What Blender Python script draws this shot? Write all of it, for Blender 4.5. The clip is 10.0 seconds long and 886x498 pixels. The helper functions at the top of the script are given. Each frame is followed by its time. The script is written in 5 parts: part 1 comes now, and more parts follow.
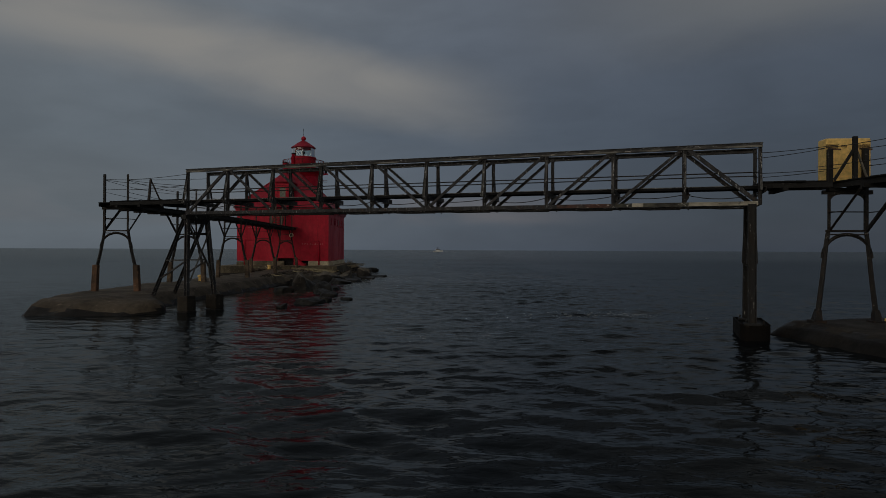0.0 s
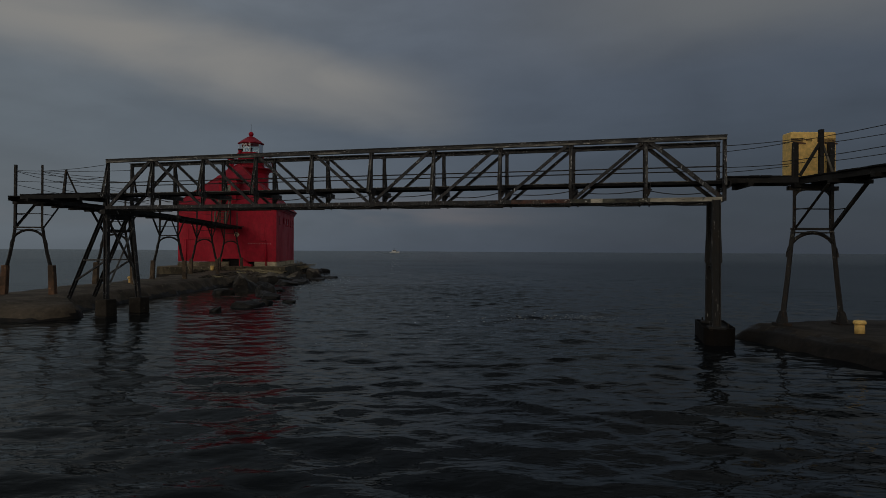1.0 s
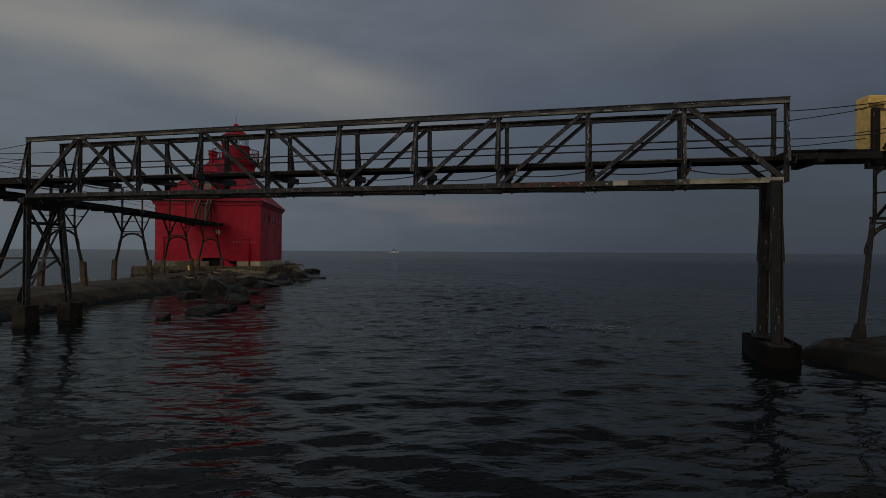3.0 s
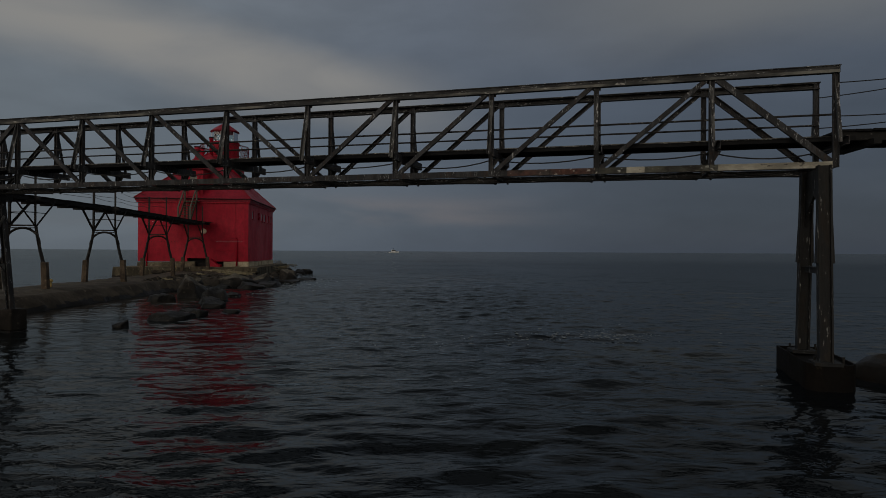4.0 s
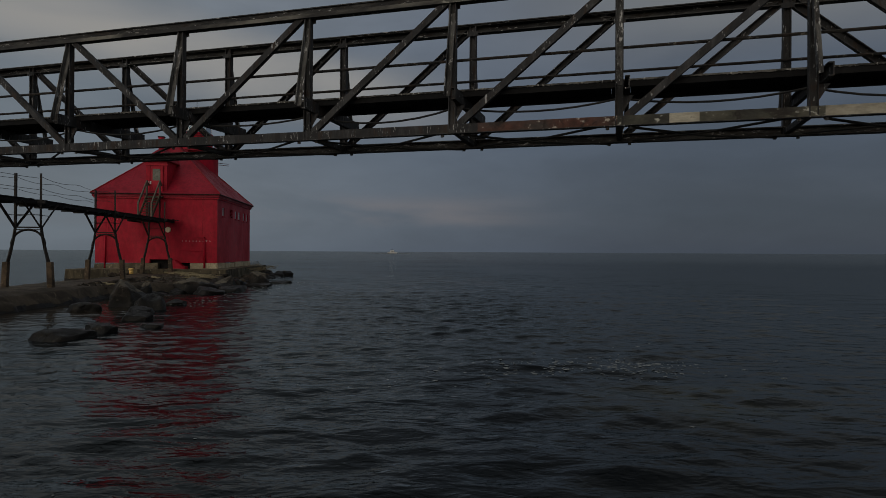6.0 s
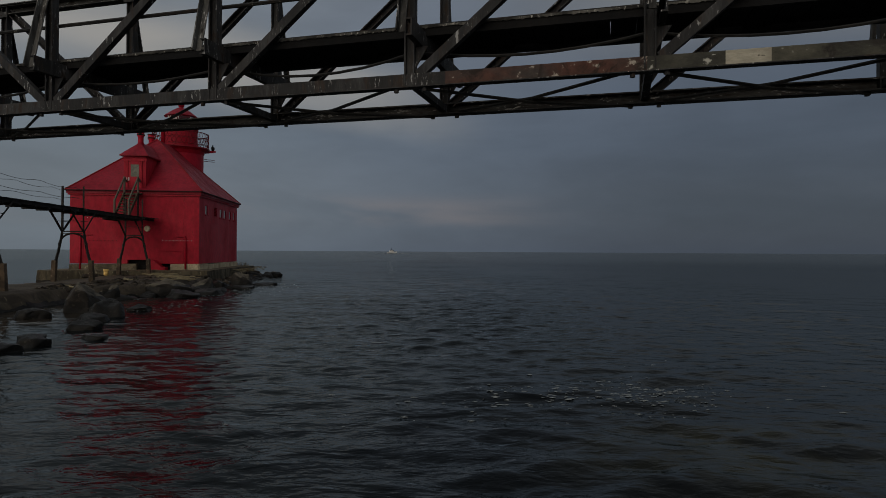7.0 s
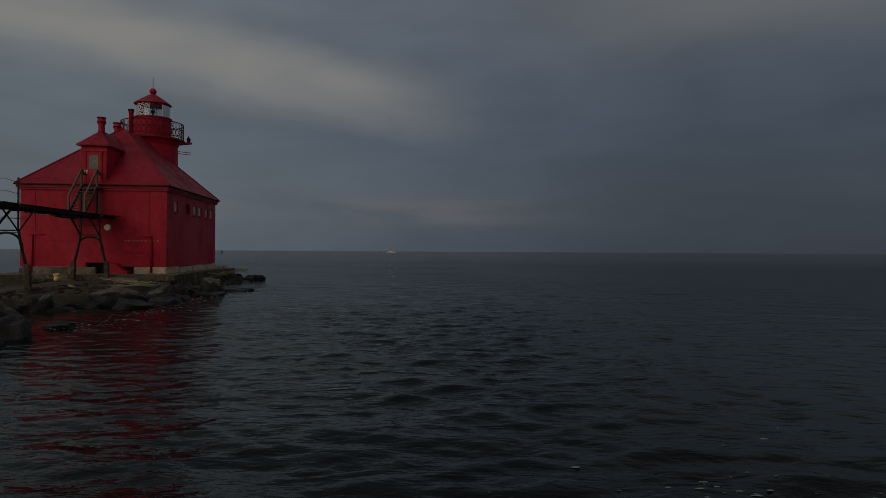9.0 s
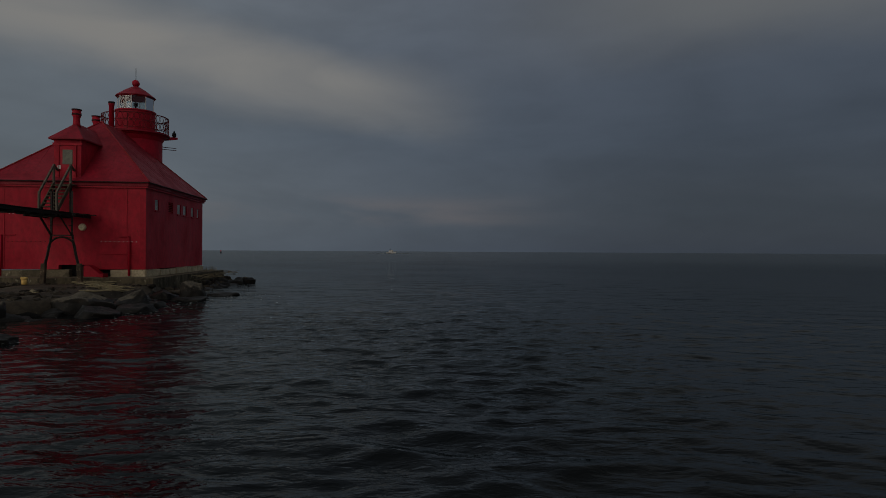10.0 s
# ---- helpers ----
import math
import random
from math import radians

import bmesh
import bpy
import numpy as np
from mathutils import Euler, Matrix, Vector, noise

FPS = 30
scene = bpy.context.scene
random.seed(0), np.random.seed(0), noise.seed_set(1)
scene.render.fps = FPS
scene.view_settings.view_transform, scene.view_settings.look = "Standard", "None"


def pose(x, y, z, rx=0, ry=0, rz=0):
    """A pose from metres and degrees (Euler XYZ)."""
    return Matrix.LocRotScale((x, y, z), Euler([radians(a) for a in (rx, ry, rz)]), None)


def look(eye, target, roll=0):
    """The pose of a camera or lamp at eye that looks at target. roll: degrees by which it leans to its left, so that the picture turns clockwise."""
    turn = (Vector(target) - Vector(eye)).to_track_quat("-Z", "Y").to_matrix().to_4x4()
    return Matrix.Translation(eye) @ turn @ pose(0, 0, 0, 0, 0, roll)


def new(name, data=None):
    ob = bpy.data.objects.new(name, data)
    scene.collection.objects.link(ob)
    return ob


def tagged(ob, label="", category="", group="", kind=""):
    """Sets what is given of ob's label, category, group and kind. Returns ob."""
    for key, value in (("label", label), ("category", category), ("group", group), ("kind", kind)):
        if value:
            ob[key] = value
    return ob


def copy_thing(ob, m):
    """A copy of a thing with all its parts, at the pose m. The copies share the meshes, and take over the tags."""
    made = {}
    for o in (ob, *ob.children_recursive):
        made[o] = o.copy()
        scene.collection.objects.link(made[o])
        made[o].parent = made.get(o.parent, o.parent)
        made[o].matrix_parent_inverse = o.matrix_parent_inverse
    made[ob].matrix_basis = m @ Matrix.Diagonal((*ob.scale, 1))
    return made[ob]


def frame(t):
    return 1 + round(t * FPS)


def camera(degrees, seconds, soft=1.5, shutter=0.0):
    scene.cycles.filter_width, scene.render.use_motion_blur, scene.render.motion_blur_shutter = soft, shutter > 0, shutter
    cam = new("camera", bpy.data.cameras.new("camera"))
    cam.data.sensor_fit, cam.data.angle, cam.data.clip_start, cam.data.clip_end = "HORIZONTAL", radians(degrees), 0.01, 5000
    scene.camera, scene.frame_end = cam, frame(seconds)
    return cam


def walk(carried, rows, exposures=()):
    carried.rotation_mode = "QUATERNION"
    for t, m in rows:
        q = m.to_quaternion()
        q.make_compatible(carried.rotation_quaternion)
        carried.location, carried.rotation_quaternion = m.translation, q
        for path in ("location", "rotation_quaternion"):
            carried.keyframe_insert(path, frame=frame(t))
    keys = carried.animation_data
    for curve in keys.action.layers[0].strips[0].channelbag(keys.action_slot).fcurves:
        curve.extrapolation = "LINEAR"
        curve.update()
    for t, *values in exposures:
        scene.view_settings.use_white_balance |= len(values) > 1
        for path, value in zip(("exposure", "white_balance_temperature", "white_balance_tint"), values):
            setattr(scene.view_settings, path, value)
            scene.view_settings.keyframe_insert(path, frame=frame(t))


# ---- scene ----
cam = camera(70.92, 10.0, soft=0.65)
# seconds, x, y, z, yaw, pitch, roll
ROWS = [
    (0.0, -0.208, -1.424, 2.446, 3.95, 0.07, -0.26),
    (0.2, -0.208, -1.424, 2.446, 3.95, 0.07, -0.26),
    (0.4, -0.208, -1.424, 2.446, 3.95, 0.07, -0.26),
    (0.5, -0.015, -0.521, 2.425, -0.01, 0.19, -0.32),
    (0.6, -0.012, -0.430, 2.415, -0.01, 0.19, -0.33),
    (0.8, -0.006, -0.228, 2.397, -0.01, 0.20, -0.33),
    (1.0, 0.000, 0.000, 2.378, -0.01, 0.20, -0.34),
    (1.5, 0.038, 0.681, 2.350, -0.01, 0.20, -0.35),
    (2.0, 0.122, 1.515, 2.337, -0.00, 0.19, -0.35),
    (2.5, 0.230, 2.391, 2.307, 0.03, 0.20, -0.36),
    (4.0, 0.641, 5.223, 2.284, 0.01, 0.20, -0.34),
    (4.5, 0.819, 6.221, 2.276, 0.02, 0.21, -0.33),
    (5.0, 0.996, 7.248, 2.281, 0.00, 0.21, -0.34),
    (5.5, 1.187, 8.256, 2.271, -0.01, 0.25, -0.30),
    (7.0, 1.764, 11.380, 2.309, -0.00, 0.22, -0.33),
    (7.5, 1.855, 12.383, 2.318, -0.03, 0.21, -0.34),
    (8.0, 1.851, 13.340, 2.327, 0.00, 0.20, -0.33),
    (8.5, 1.851, 14.463, 2.368, 0.01, 0.21, -0.33),
    (9.0, 1.891, 15.641, 2.405, -0.01, 0.21, -0.33),
    (9.5, 1.913, 16.819, 2.444, -0.00, 0.21, -0.33),
    (10.0, 1.930, 17.980, 2.481, 0.01, 0.21, -0.33),
]
walk(cam, [(t, pose(x, y, z, 90 + pitch, roll, yaw)) for t, x, y, z, yaw, pitch, roll in ROWS],
     exposures=[(0.0, 0.0), (1.0, 0.0), (2.5, 0.06), (4.5, 0.14), (5.5, 0.26), (7.0, 0.36), (7.5, 0.36), (8.2, 0.2), (8.7, 0.0), (9.2, -0.12), (10.0, -0.15)])

# ---- light ----
SUN_AZ, SUN_EL = 200.0, 14.0      # where the low sun stands, degrees from +y clockwise, and above the horizon
sun_from = Vector((math.sin(radians(SUN_AZ)) * math.cos(radians(SUN_EL)), math.cos(radians(SUN_AZ)) * math.cos(radians(SUN_EL)), math.sin(radians(SUN_EL))))
sun = new("sun", bpy.data.lights.new("sun", "SUN"))
sun.data.energy, sun.data.angle, sun.data.color = 0.47, radians(50), (1.0, 0.84, 0.66)
sun.matrix_world = look(sun_from * 50, (0, 0, 0))


def wire(tree, kind, **sockets):
    """A node with its sockets set: values, or (node, output) links."""
    n = tree.nodes.new(kind)
    for key, value in sockets.items():
        slot = n.inputs[int(key[1:])] if key[0] == "i" and key[1:].isdigit() else n.inputs[key.replace("_", " ")]
        if isinstance(value, bpy.types.NodeSocket):
            tree.links.new(value, slot)
        else:
            slot.default_value = value
    return n


def calc(tree, op, a, b=0.0, c=0.0):
    n = tree.nodes.new("ShaderNodeMath")
    n.operation = op
    for slot, value in zip(n.inputs, (a, b, c)):
        if isinstance(value, bpy.types.NodeSocket):
            tree.links.new(value, slot)
        else:
            slot.default_value = value
    return n.outputs[0]


def step(tree, value, lo, hi, to_lo=0.0, to_hi=1.0):
    n = tree.nodes.new("ShaderNodeMapRange")
    n.interpolation_type = "SMOOTHSTEP"
    tree.links.new(value, n.inputs[0])
    for k, x in zip((1, 2, 3, 4), (lo, hi, to_lo, to_hi)):
        n.inputs[k].default_value = x
    return n.outputs[0]


def blend(tree, fac, a, b, how="MIX"):
    n = tree.nodes.new("ShaderNodeMix")
    n.data_type, n.blend_type = "RGBA", how
    for slot, value in ((n.inputs[0], fac), (n.inputs[6], a), (n.inputs[7], b)):
        if isinstance(value, bpy.types.NodeSocket):
            tree.links.new(value, slot)
        else:
            slot.default_value = value if isinstance(value, float) else (*value, 1) if len(value) == 3 else value
    return n.outputs[2]


def grain(tree, vector, scale, detail=4.0, rough=0.55, warp=0.0):
    n = wire(tree, "ShaderNodeTexNoise", Scale=scale, Detail=detail, Roughness=rough, Distortion=warp)
    if vector is not None:
        tree.links.new(vector, n.inputs["Vector"])
    return n.outputs[0]


def make_sky():
    """An overcast evening: layered cloud, one paler rift, the low sun's glow on the far side."""
    world = bpy.data.worlds.new("sky")
    scene.world = world
    world.use_nodes = True
    t = world.node_tree
    t.nodes.clear()
    out = t.nodes.new("ShaderNodeOutputWorld")
    geo = t.nodes.new("ShaderNodeTexCoord")
    sep = wire(t, "ShaderNodeSeparateXYZ", Vector=geo.outputs["Generated"])
    x, y, z = sep.outputs
    az = calc(t, "ARCTAN2", x, y)
    el = calc(t, "ARCSINE", z)
    flat = wire(t, "ShaderNodeCombineXYZ", X=az, Y=calc(t, "MULTIPLY", el, 2.6), Z=0.0).outputs[0]
    streak = wire(t, "ShaderNodeCombineXYZ", X=az, Y=calc(t, "MULTIPLY", el, 3.4), Z=3.0).outputs[0]
    broad = grain(t, flat, 2.2, 5.0, 0.5, 0.4)
    fine = grain(t, streak, 3.2, 5.0, 0.5, 0.5)
    el2 = calc(t, "ADD", el, calc(t, "MULTIPLY", calc(t, "SUBTRACT", broad, 0.5), 0.10))
    # cloud base by height
    ramp = t.nodes.new("ShaderNodeValToRGB")
    t.links.new(step(t, el2, 0.0, 0.75), ramp.inputs[0])
    e = ramp.color_ramp.elements
    e[0].position, e[0].color = 0.0, (0.068, 0.083, 0.107, 1)
    e[1].position, e[1].color = 1.0, (0.128, 0.142, 0.165, 1)
    for p, c in ((0.04, (0.078, 0.092, 0.115, 1)), (0.13, (0.076, 0.092, 0.117, 1)), (0.35, (0.090, 0.105, 0.130, 1))):
        k = e.new(p)
        k.color = c
    col = ramp.outputs[0]
    # darker to the east, paler to the west
    side = step(t, az, -0.6, 0.5, 1.24, 0.70)
    side = calc(t, "MULTIPLY", side, calc(t, "SUBTRACT", 1.0, calc(t, "MULTIPLY", step(t, az, -0.3, 0.4), step(t, el, 0.05, 0.27, 0.20, 0.0))))
    cool = step(t, az, -0.7, 0.3)
    hue = blend(t, cool, (1.05, 1.03, 0.94), (0.965, 1.0, 1.05))
    col = blend(t, 1.0, col, wire(t, "ShaderNodeCombineXYZ", X=side, Y=side, Z=side).outputs[0], "MULTIPLY")
    col = blend(t, 1.0, col, hue, "MULTIPLY")
    soft = step(t, calc(t, "ADD", calc(t, "MULTIPLY", fine, 0.72), calc(t, "MULTIPLY", grain(t, flat, 11.0, 4.0, 0.55, 0.3), 0.28)), 0.28, 0.72, 0.90, 1.11)
    col = blend(t, 1.0, col, wire(t, "ShaderNodeCombineXYZ", X=soft, Y=soft, Z=soft).outputs[0], "MULTIPLY")
    # the pale rift in the clouds
    mid = calc(t, "SUBTRACT", 0.222, calc(t, "MULTIPLY", az, 0.13))
    off = calc(t, "SUBTRACT", el2, mid)
    up = step(t, off, 0.015, 0.085, 1.0, 0.0)
    low = step(t, off, -0.075, 0.0, 0.0, 1.0)
    reach = calc(t, "MULTIPLY", step(t, az, -0.20, 0.10, 1.0, 0.0), step(t, az, -1.4, -0.35, 0.35, 1.0))
    rift = calc(t, "MULTIPLY", calc(t, "MULTIPLY", up, low), calc(t, "MULTIPLY", reach, step(t, fine, 0.2, 0.6, 0.6, 1.0)))
    col = blend(t, rift, col, (0.205, 0.200, 0.190))
    # faint rosy streaks low down
    rose = calc(t, "MULTIPLY", step(t, el, 0.03, 0.055, 0.0, 1.0), step(t, el, 0.065, 0.10, 1.0, 0.0))
    rose = calc(t, "MULTIPLY", rose, step(t, fine, 0.42, 0.68, 0.0, 0.45))
    rose = calc(t, "MULTIPLY", rose, step(t, az, 0.0, 0.25, 1.0, 0.15))
    col = blend(t, rose, col, (0.135, 0.118, 0.118))
    # paler cloud high on the east side
    high = calc(t, "MULTIPLY", step(t, el2, 0.24, 0.36, 0.0, 0.75), step(t, az, -0.05, 0.45))
    col = blend(t, high, col, (0.132, 0.136, 0.137))
    # the evening glow round the sun, behind the camera
    toward = calc(t, "ADD", calc(t, "MULTIPLY", x, sun_from.x), calc(t, "MULTIPLY", y, sun_from.y))
    glow = step(t, toward, -0.1, 1.0, 1.0, 2.3)
    col = blend(t, 1.0, col, wire(t, "ShaderNodeCombineXYZ", X=glow, Y=calc(t, "POWER", glow, 0.88), Z=calc(t, "POWER", glow, 0.75)).outputs[0], "MULTIPLY")
    clear = t.nodes.new("ShaderNodeTexSky")
    clear.sky_type, clear.sun_disc = "NISHITA", False
    clear.sun_elevation, clear.sun_rotation = radians(SUN_EL), radians(SUN_AZ)
    thin = wire(t, "ShaderNodeBackground", Color=clear.outputs[0], Strength=0.0015)
    cloud = wire(t, "ShaderNodeBackground", Color=col, Strength=1.08)
    both = t.nodes.new("ShaderNodeAddShader")
    t.links.new(thin.outputs[0], both.inputs[0])
    t.links.new(cloud.outputs[0], both.inputs[1])
    t.links.new(both.outputs[0], out.inputs[0])


make_sky()

# ---- materials ----


def shader(name, rough=0.6, metal=0.0):
    m = bpy.data.materials.new(name)
    m.use_nodes = True
    t = m.node_tree
    b = t.nodes["Principled BSDF"]
    b.inputs["Roughness"].default_value, b.inputs["Metallic"].default_value = rough, metal
    return m, t, b


def worn(name, base, second, third=None, scale=1.5, cover=0.5, third_cover=0.62, rough=0.7, bump=0.3, bump_scale=18.0, stretch=(1, 1, 1), metal=0.0, shine=0.28, loose=False, rust=None, up_tone=None):
    """Base colour broken by a second one in broad blotches and a third in small flakes, with fine relief."""
    m, t, b = shader(name, rough, metal)
    co = t.nodes.new("ShaderNodeTexCoord")
    obj = t.nodes.new("ShaderNodeObjectInfo")
    mp = t.nodes.new("ShaderNodeMapping")
    t.links.new(co.outputs["Object"], mp.inputs["Vector"])
    mp.inputs["Scale"].default_value = stretch
    shift = calc(t, "MULTIPLY", obj.outputs["Random"], 37.0)
    t.links.new(wire(t, "ShaderNodeCombineXYZ", X=shift, Y=shift, Z=shift).outputs[0], mp.inputs["Location"])
    v = mp.outputs[0]
    big = grain(t, v, scale, 5.0, 0.6, 0.5)
    small = grain(t, v, scale * 9, 4.0, 0.65)
    col = blend(t, step(t, big, cover - 0.12, cover + 0.12), base, second)
    if third:
        flake = calc(t, "ADD", calc(t, "MULTIPLY", small, 0.6), calc(t, "MULTIPLY", grain(t, v, scale * 2.3, 3.0), 0.4))
        col = blend(t, step(t, flake, third_cover - 0.02, third_cover + 0.03), col, third)
    if rust:
        col = blend(t, step(t, grain(t, v, scale * 1.7, 6.0, 0.7, 0.8), 0.52, 0.64), col, rust)
    # up-facing faces mixed towards a paler tone by their normal, broken by noise
    if up_tone:
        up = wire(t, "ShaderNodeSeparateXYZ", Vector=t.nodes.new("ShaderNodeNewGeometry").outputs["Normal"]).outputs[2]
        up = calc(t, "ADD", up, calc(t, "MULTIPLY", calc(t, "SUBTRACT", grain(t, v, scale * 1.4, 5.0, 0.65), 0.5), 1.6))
        col = blend(t, step(t, up, 0.55, 1.05, 0.0, 0.8), col, up_tone)
    shade = step(t, small, 0.2, 0.8, 0.70, 1.22)
    col = blend(t, 1.0, col, wire(t, "ShaderNodeCombineXYZ", X=shade, Y=shade, Z=shade).outputs[0], "MULTIPLY")
    if loose:
        own = step(t, t.nodes.new("ShaderNodeNewGeometry").outputs["Random Per Island"], 0.0, 1.0, 0.35, 1.5)
        col = blend(t, 1.0, col, wire(t, "ShaderNodeCombineXYZ", X=own, Y=own, Z=own).outputs[0], "MULTIPLY")
    b.inputs["Specular IOR Level"].default_value = shine
    t.links.new(col, b.inputs["Base Color"])
    t.links.new(step(t, big, 0.3, 0.7, rough - 0.12, min(1.0, rough + 0.12)), b.inputs["Roughness"])
    if bump:
        bp = wire(t, "ShaderNodeBump", Strength=bump, Distance=0.02, Height=grain(t, v, bump_scale, 5.0, 0.65))
        t.links.new(bp.outputs[0], b.inputs["Normal"])
    return m


STEEL = worn("weathered_steel", (0.0215, 0.0215, 0.0222), (0.064, 0.063, 0.063), (0.34, 0.338, 0.33), 2.8, 0.53, 0.60, 0.75, stretch=(2.0, 2.0, 0.5), rust=(0.044, 0.031, 0.024))
STRUT = worn("bleached_strut_paint", (0.020, 0.020, 0.020), (0.13, 0.128, 0.12), (0.42, 0.415, 0.40), 2.6, 0.50, 0.575, 0.75, stretch=(2.2, 2.2, 0.4), rust=(0.026, 0.022, 0.020))
STEEL_PALE = worn("flaking_steel", (0.0155, 0.0158, 0.0165), (0.080, 0.078, 0.073), (0.34, 0.335, 0.32), 3.4, 0.51, 0.59, 0.75, stretch=(0.5, 0.8, 1.8), rust=(0.032, 0.025, 0.021))
CREAM_STEEL = worn("cream_chord_paint", (0.46, 0.425, 0.335), (0.22, 0.20, 0.155), (0.05, 0.046, 0.04), 1.3, 0.52, 0.60, 0.8, stretch=(0.6, 1, 1.6))
# patchy scuffs, plus the flange's highlight painted in as pale colour
LIT_FLANGE = worn("lit_scuffed_flange_paint", (0.035, 0.034, 0.033), (0.22, 0.21, 0.18), (0.36, 0.34, 0.30), 1.2, 0.50, 0.60, 0.8, stretch=(0.5, 1, 1.5))
OLIVE_STEEL = worn("dark_olive_chord", (0.045, 0.044, 0.036), (0.11, 0.105, 0.080), (0.40, 0.39, 0.34), 1.6, 0.54, 0.60, 0.8, stretch=(0.8, 1, 1.3), rust=(0.03, 0.026, 0.022))
RUST_STEEL = worn("rusty_chord", (0.060, 0.048, 0.042), (0.105, 0.050, 0.038), (0.42, 0.37, 0.31), 1.7, 0.5, 0.595, 0.8, rust=(0.034, 0.024, 0.019))
BENT_STEEL = worn("dark_bent_steel", (0.0155, 0.0148, 0.0142), (0.030, 0.027, 0.024), (0.13, 0.12, 0.10), 2.6, 0.53, 0.60, 0.72, rust=(0.036, 0.024, 0.017))
COLUMN_STEEL = worn("stained_column_steel", (0.0115, 0.0115, 0.0118), (0.023, 0.0225, 0.021), (0.27, 0.265, 0.25), 1.3, 0.5, 0.61, 0.72, stretch=(3, 3, 0.6), rust=(0.024, 0.020, 0.016))
DECK = worn("old_deck_timber", (0.013, 0.0125, 0.012), (0.024, 0.023, 0.021), (0.20, 0.19, 0.17), 2.0, 0.55, 0.64, 0.85)
TIMBER = worn("grey_timber", (0.16, 0.145, 0.115), (0.10, 0.09, 0.07), (0.25, 0.23, 0.19), 2.0, 0.5, 0.62, 0.85, stretch=(4, 4, 0.5))
RED = worn("red_paint", (0.44, 0.0042, 0.0245), (0.355, 0.0042, 0.0205), (0.25, 0.006, 0.015), 0.45, 0.52, 0.62, 0.60, 0.14, 3.0, stretch=(1, 1, 0.6))
RED_ROOF = worn("red_roof_paint", (0.295, 0.0055, 0.021), (0.23, 0.005, 0.0175), (0.15, 0.008, 0.014), 0.6, 0.5, 0.60, 0.60, 0.15, 5.0)
CONCRETE = worn("weathered_concrete", (0.088, 0.068, 0.046), (0.048, 0.038, 0.027), (0.15, 0.122, 0.085), 0.8, 0.5, 0.62, 0.85, 0.6, 9.0)
DARK_CONCRETE = worn("damp_concrete", (0.034, 0.028, 0.021), (0.018, 0.015, 0.012), (0.06, 0.05, 0.037), 0.9, 0.5, 0.62, 0.8, 0.6, 9.0, shine=0.18)
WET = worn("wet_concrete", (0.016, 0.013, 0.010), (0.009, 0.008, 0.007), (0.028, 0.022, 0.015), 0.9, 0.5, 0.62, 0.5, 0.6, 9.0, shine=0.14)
PALE = worn("pale_foundation", (0.60, 0.51, 0.345), (0.42, 0.35, 0.235), (0.16, 0.13, 0.085), 1.2, 0.5, 0.60, 0.85, 0.5, 9.0)
PAD = worn("rusted_pile_sleeve", (0.15, 0.080, 0.046), (0.065, 0.045, 0.031), (0.24, 0.14, 0.08), 1.6, 0.5, 0.6, 0.85, 0.5, 14.0)
ROCK = worn("lake_boulder", (0.034, 0.027, 0.020), (0.011, 0.0095, 0.008), (0.075, 0.063, 0.047), 1.9, 0.5, 0.61, 0.8, 1.0, 11.0, up_tone=(0.165, 0.142, 0.105))
RUBBLE = worn("loose_rubble", (0.075, 0.057, 0.038), (0.028, 0.023, 0.017), (0.18, 0.155, 0.11), 2.0, 0.5, 0.61, 0.88, 0.6, 14.0, loose=True)
PLATFORM = worn("streaked_concrete", (0.115, 0.094, 0.058), (0.045, 0.038, 0.026), (0.26, 0.235, 0.17), 1.1, 0.5, 0.60, 0.88, 0.6, 9.0, stretch=(1.6, 1.6, 0.5), up_tone=(0.17, 0.145, 0.095))
OLD_STONE = worn("stained_foundation", (0.20, 0.165, 0.11), (0.09, 0.075, 0.05), (0.34, 0.29, 0.20), 1.3, 0.5, 0.6, 0.88, 0.5, 9.0)
DOOR_PANE = worn("dim_door_pane", (0.085, 0.09, 0.068), (0.15, 0.15, 0.115), None, 1.2, 0.5, 0.6, 0.25, 0.0)
STAIR_TIMBER = worn("worn_stair_timber", (0.115, 0.088, 0.058), (0.06, 0.048, 0.034), (0.20, 0.17, 0.12), 2.0, 0.5, 0.60, 0.88, stretch=(4, 4, 0.5))
TARRED = worn("tarred_timber", (0.0085, 0.0085, 0.009), (0.017, 0.0165, 0.016), (0.06, 0.056, 0.05), 2.0, 0.55, 0.66, 0.85, shine=0.15)
FRAYED = worn("frayed_board_edge", (0.022, 0.021, 0.019), (0.15, 0.145, 0.13), (0.36, 0.345, 0.31), 2.2, 0.52, 0.58, 0.9, stretch=(1.6, 1.6, 0.7))
HIP = worn("worn_hip_paint", (0.30, 0.006, 0.019), (0.26, 0.03, 0.02), (0.30, 0.10, 0.05), 1.4, 0.52, 0.60, 0.7, 0.1, 6.0)
WET_ROCK = worn("wet_boulder", (0.016, 0.014, 0.011), (0.009, 0.008, 0.007), (0.05, 0.044, 0.034), 1.3, 0.5, 0.60, 0.55, 1.0, 9.0, shine=0.22)
GRASS_ROCK = worn("pale_dry_reed", (0.34, 0.285, 0.17), (0.22, 0.185, 0.11), None, 2.0, 0.5, 0.6, 0.9)
YELLOW = worn("faded_yellow_paint", (0.86, 0.57, 0.18), (0.76, 0.50, 0.165), (0.52, 0.35, 0.12), 1.0, 0.5, 0.68, 0.6, 0.1, 6.0)
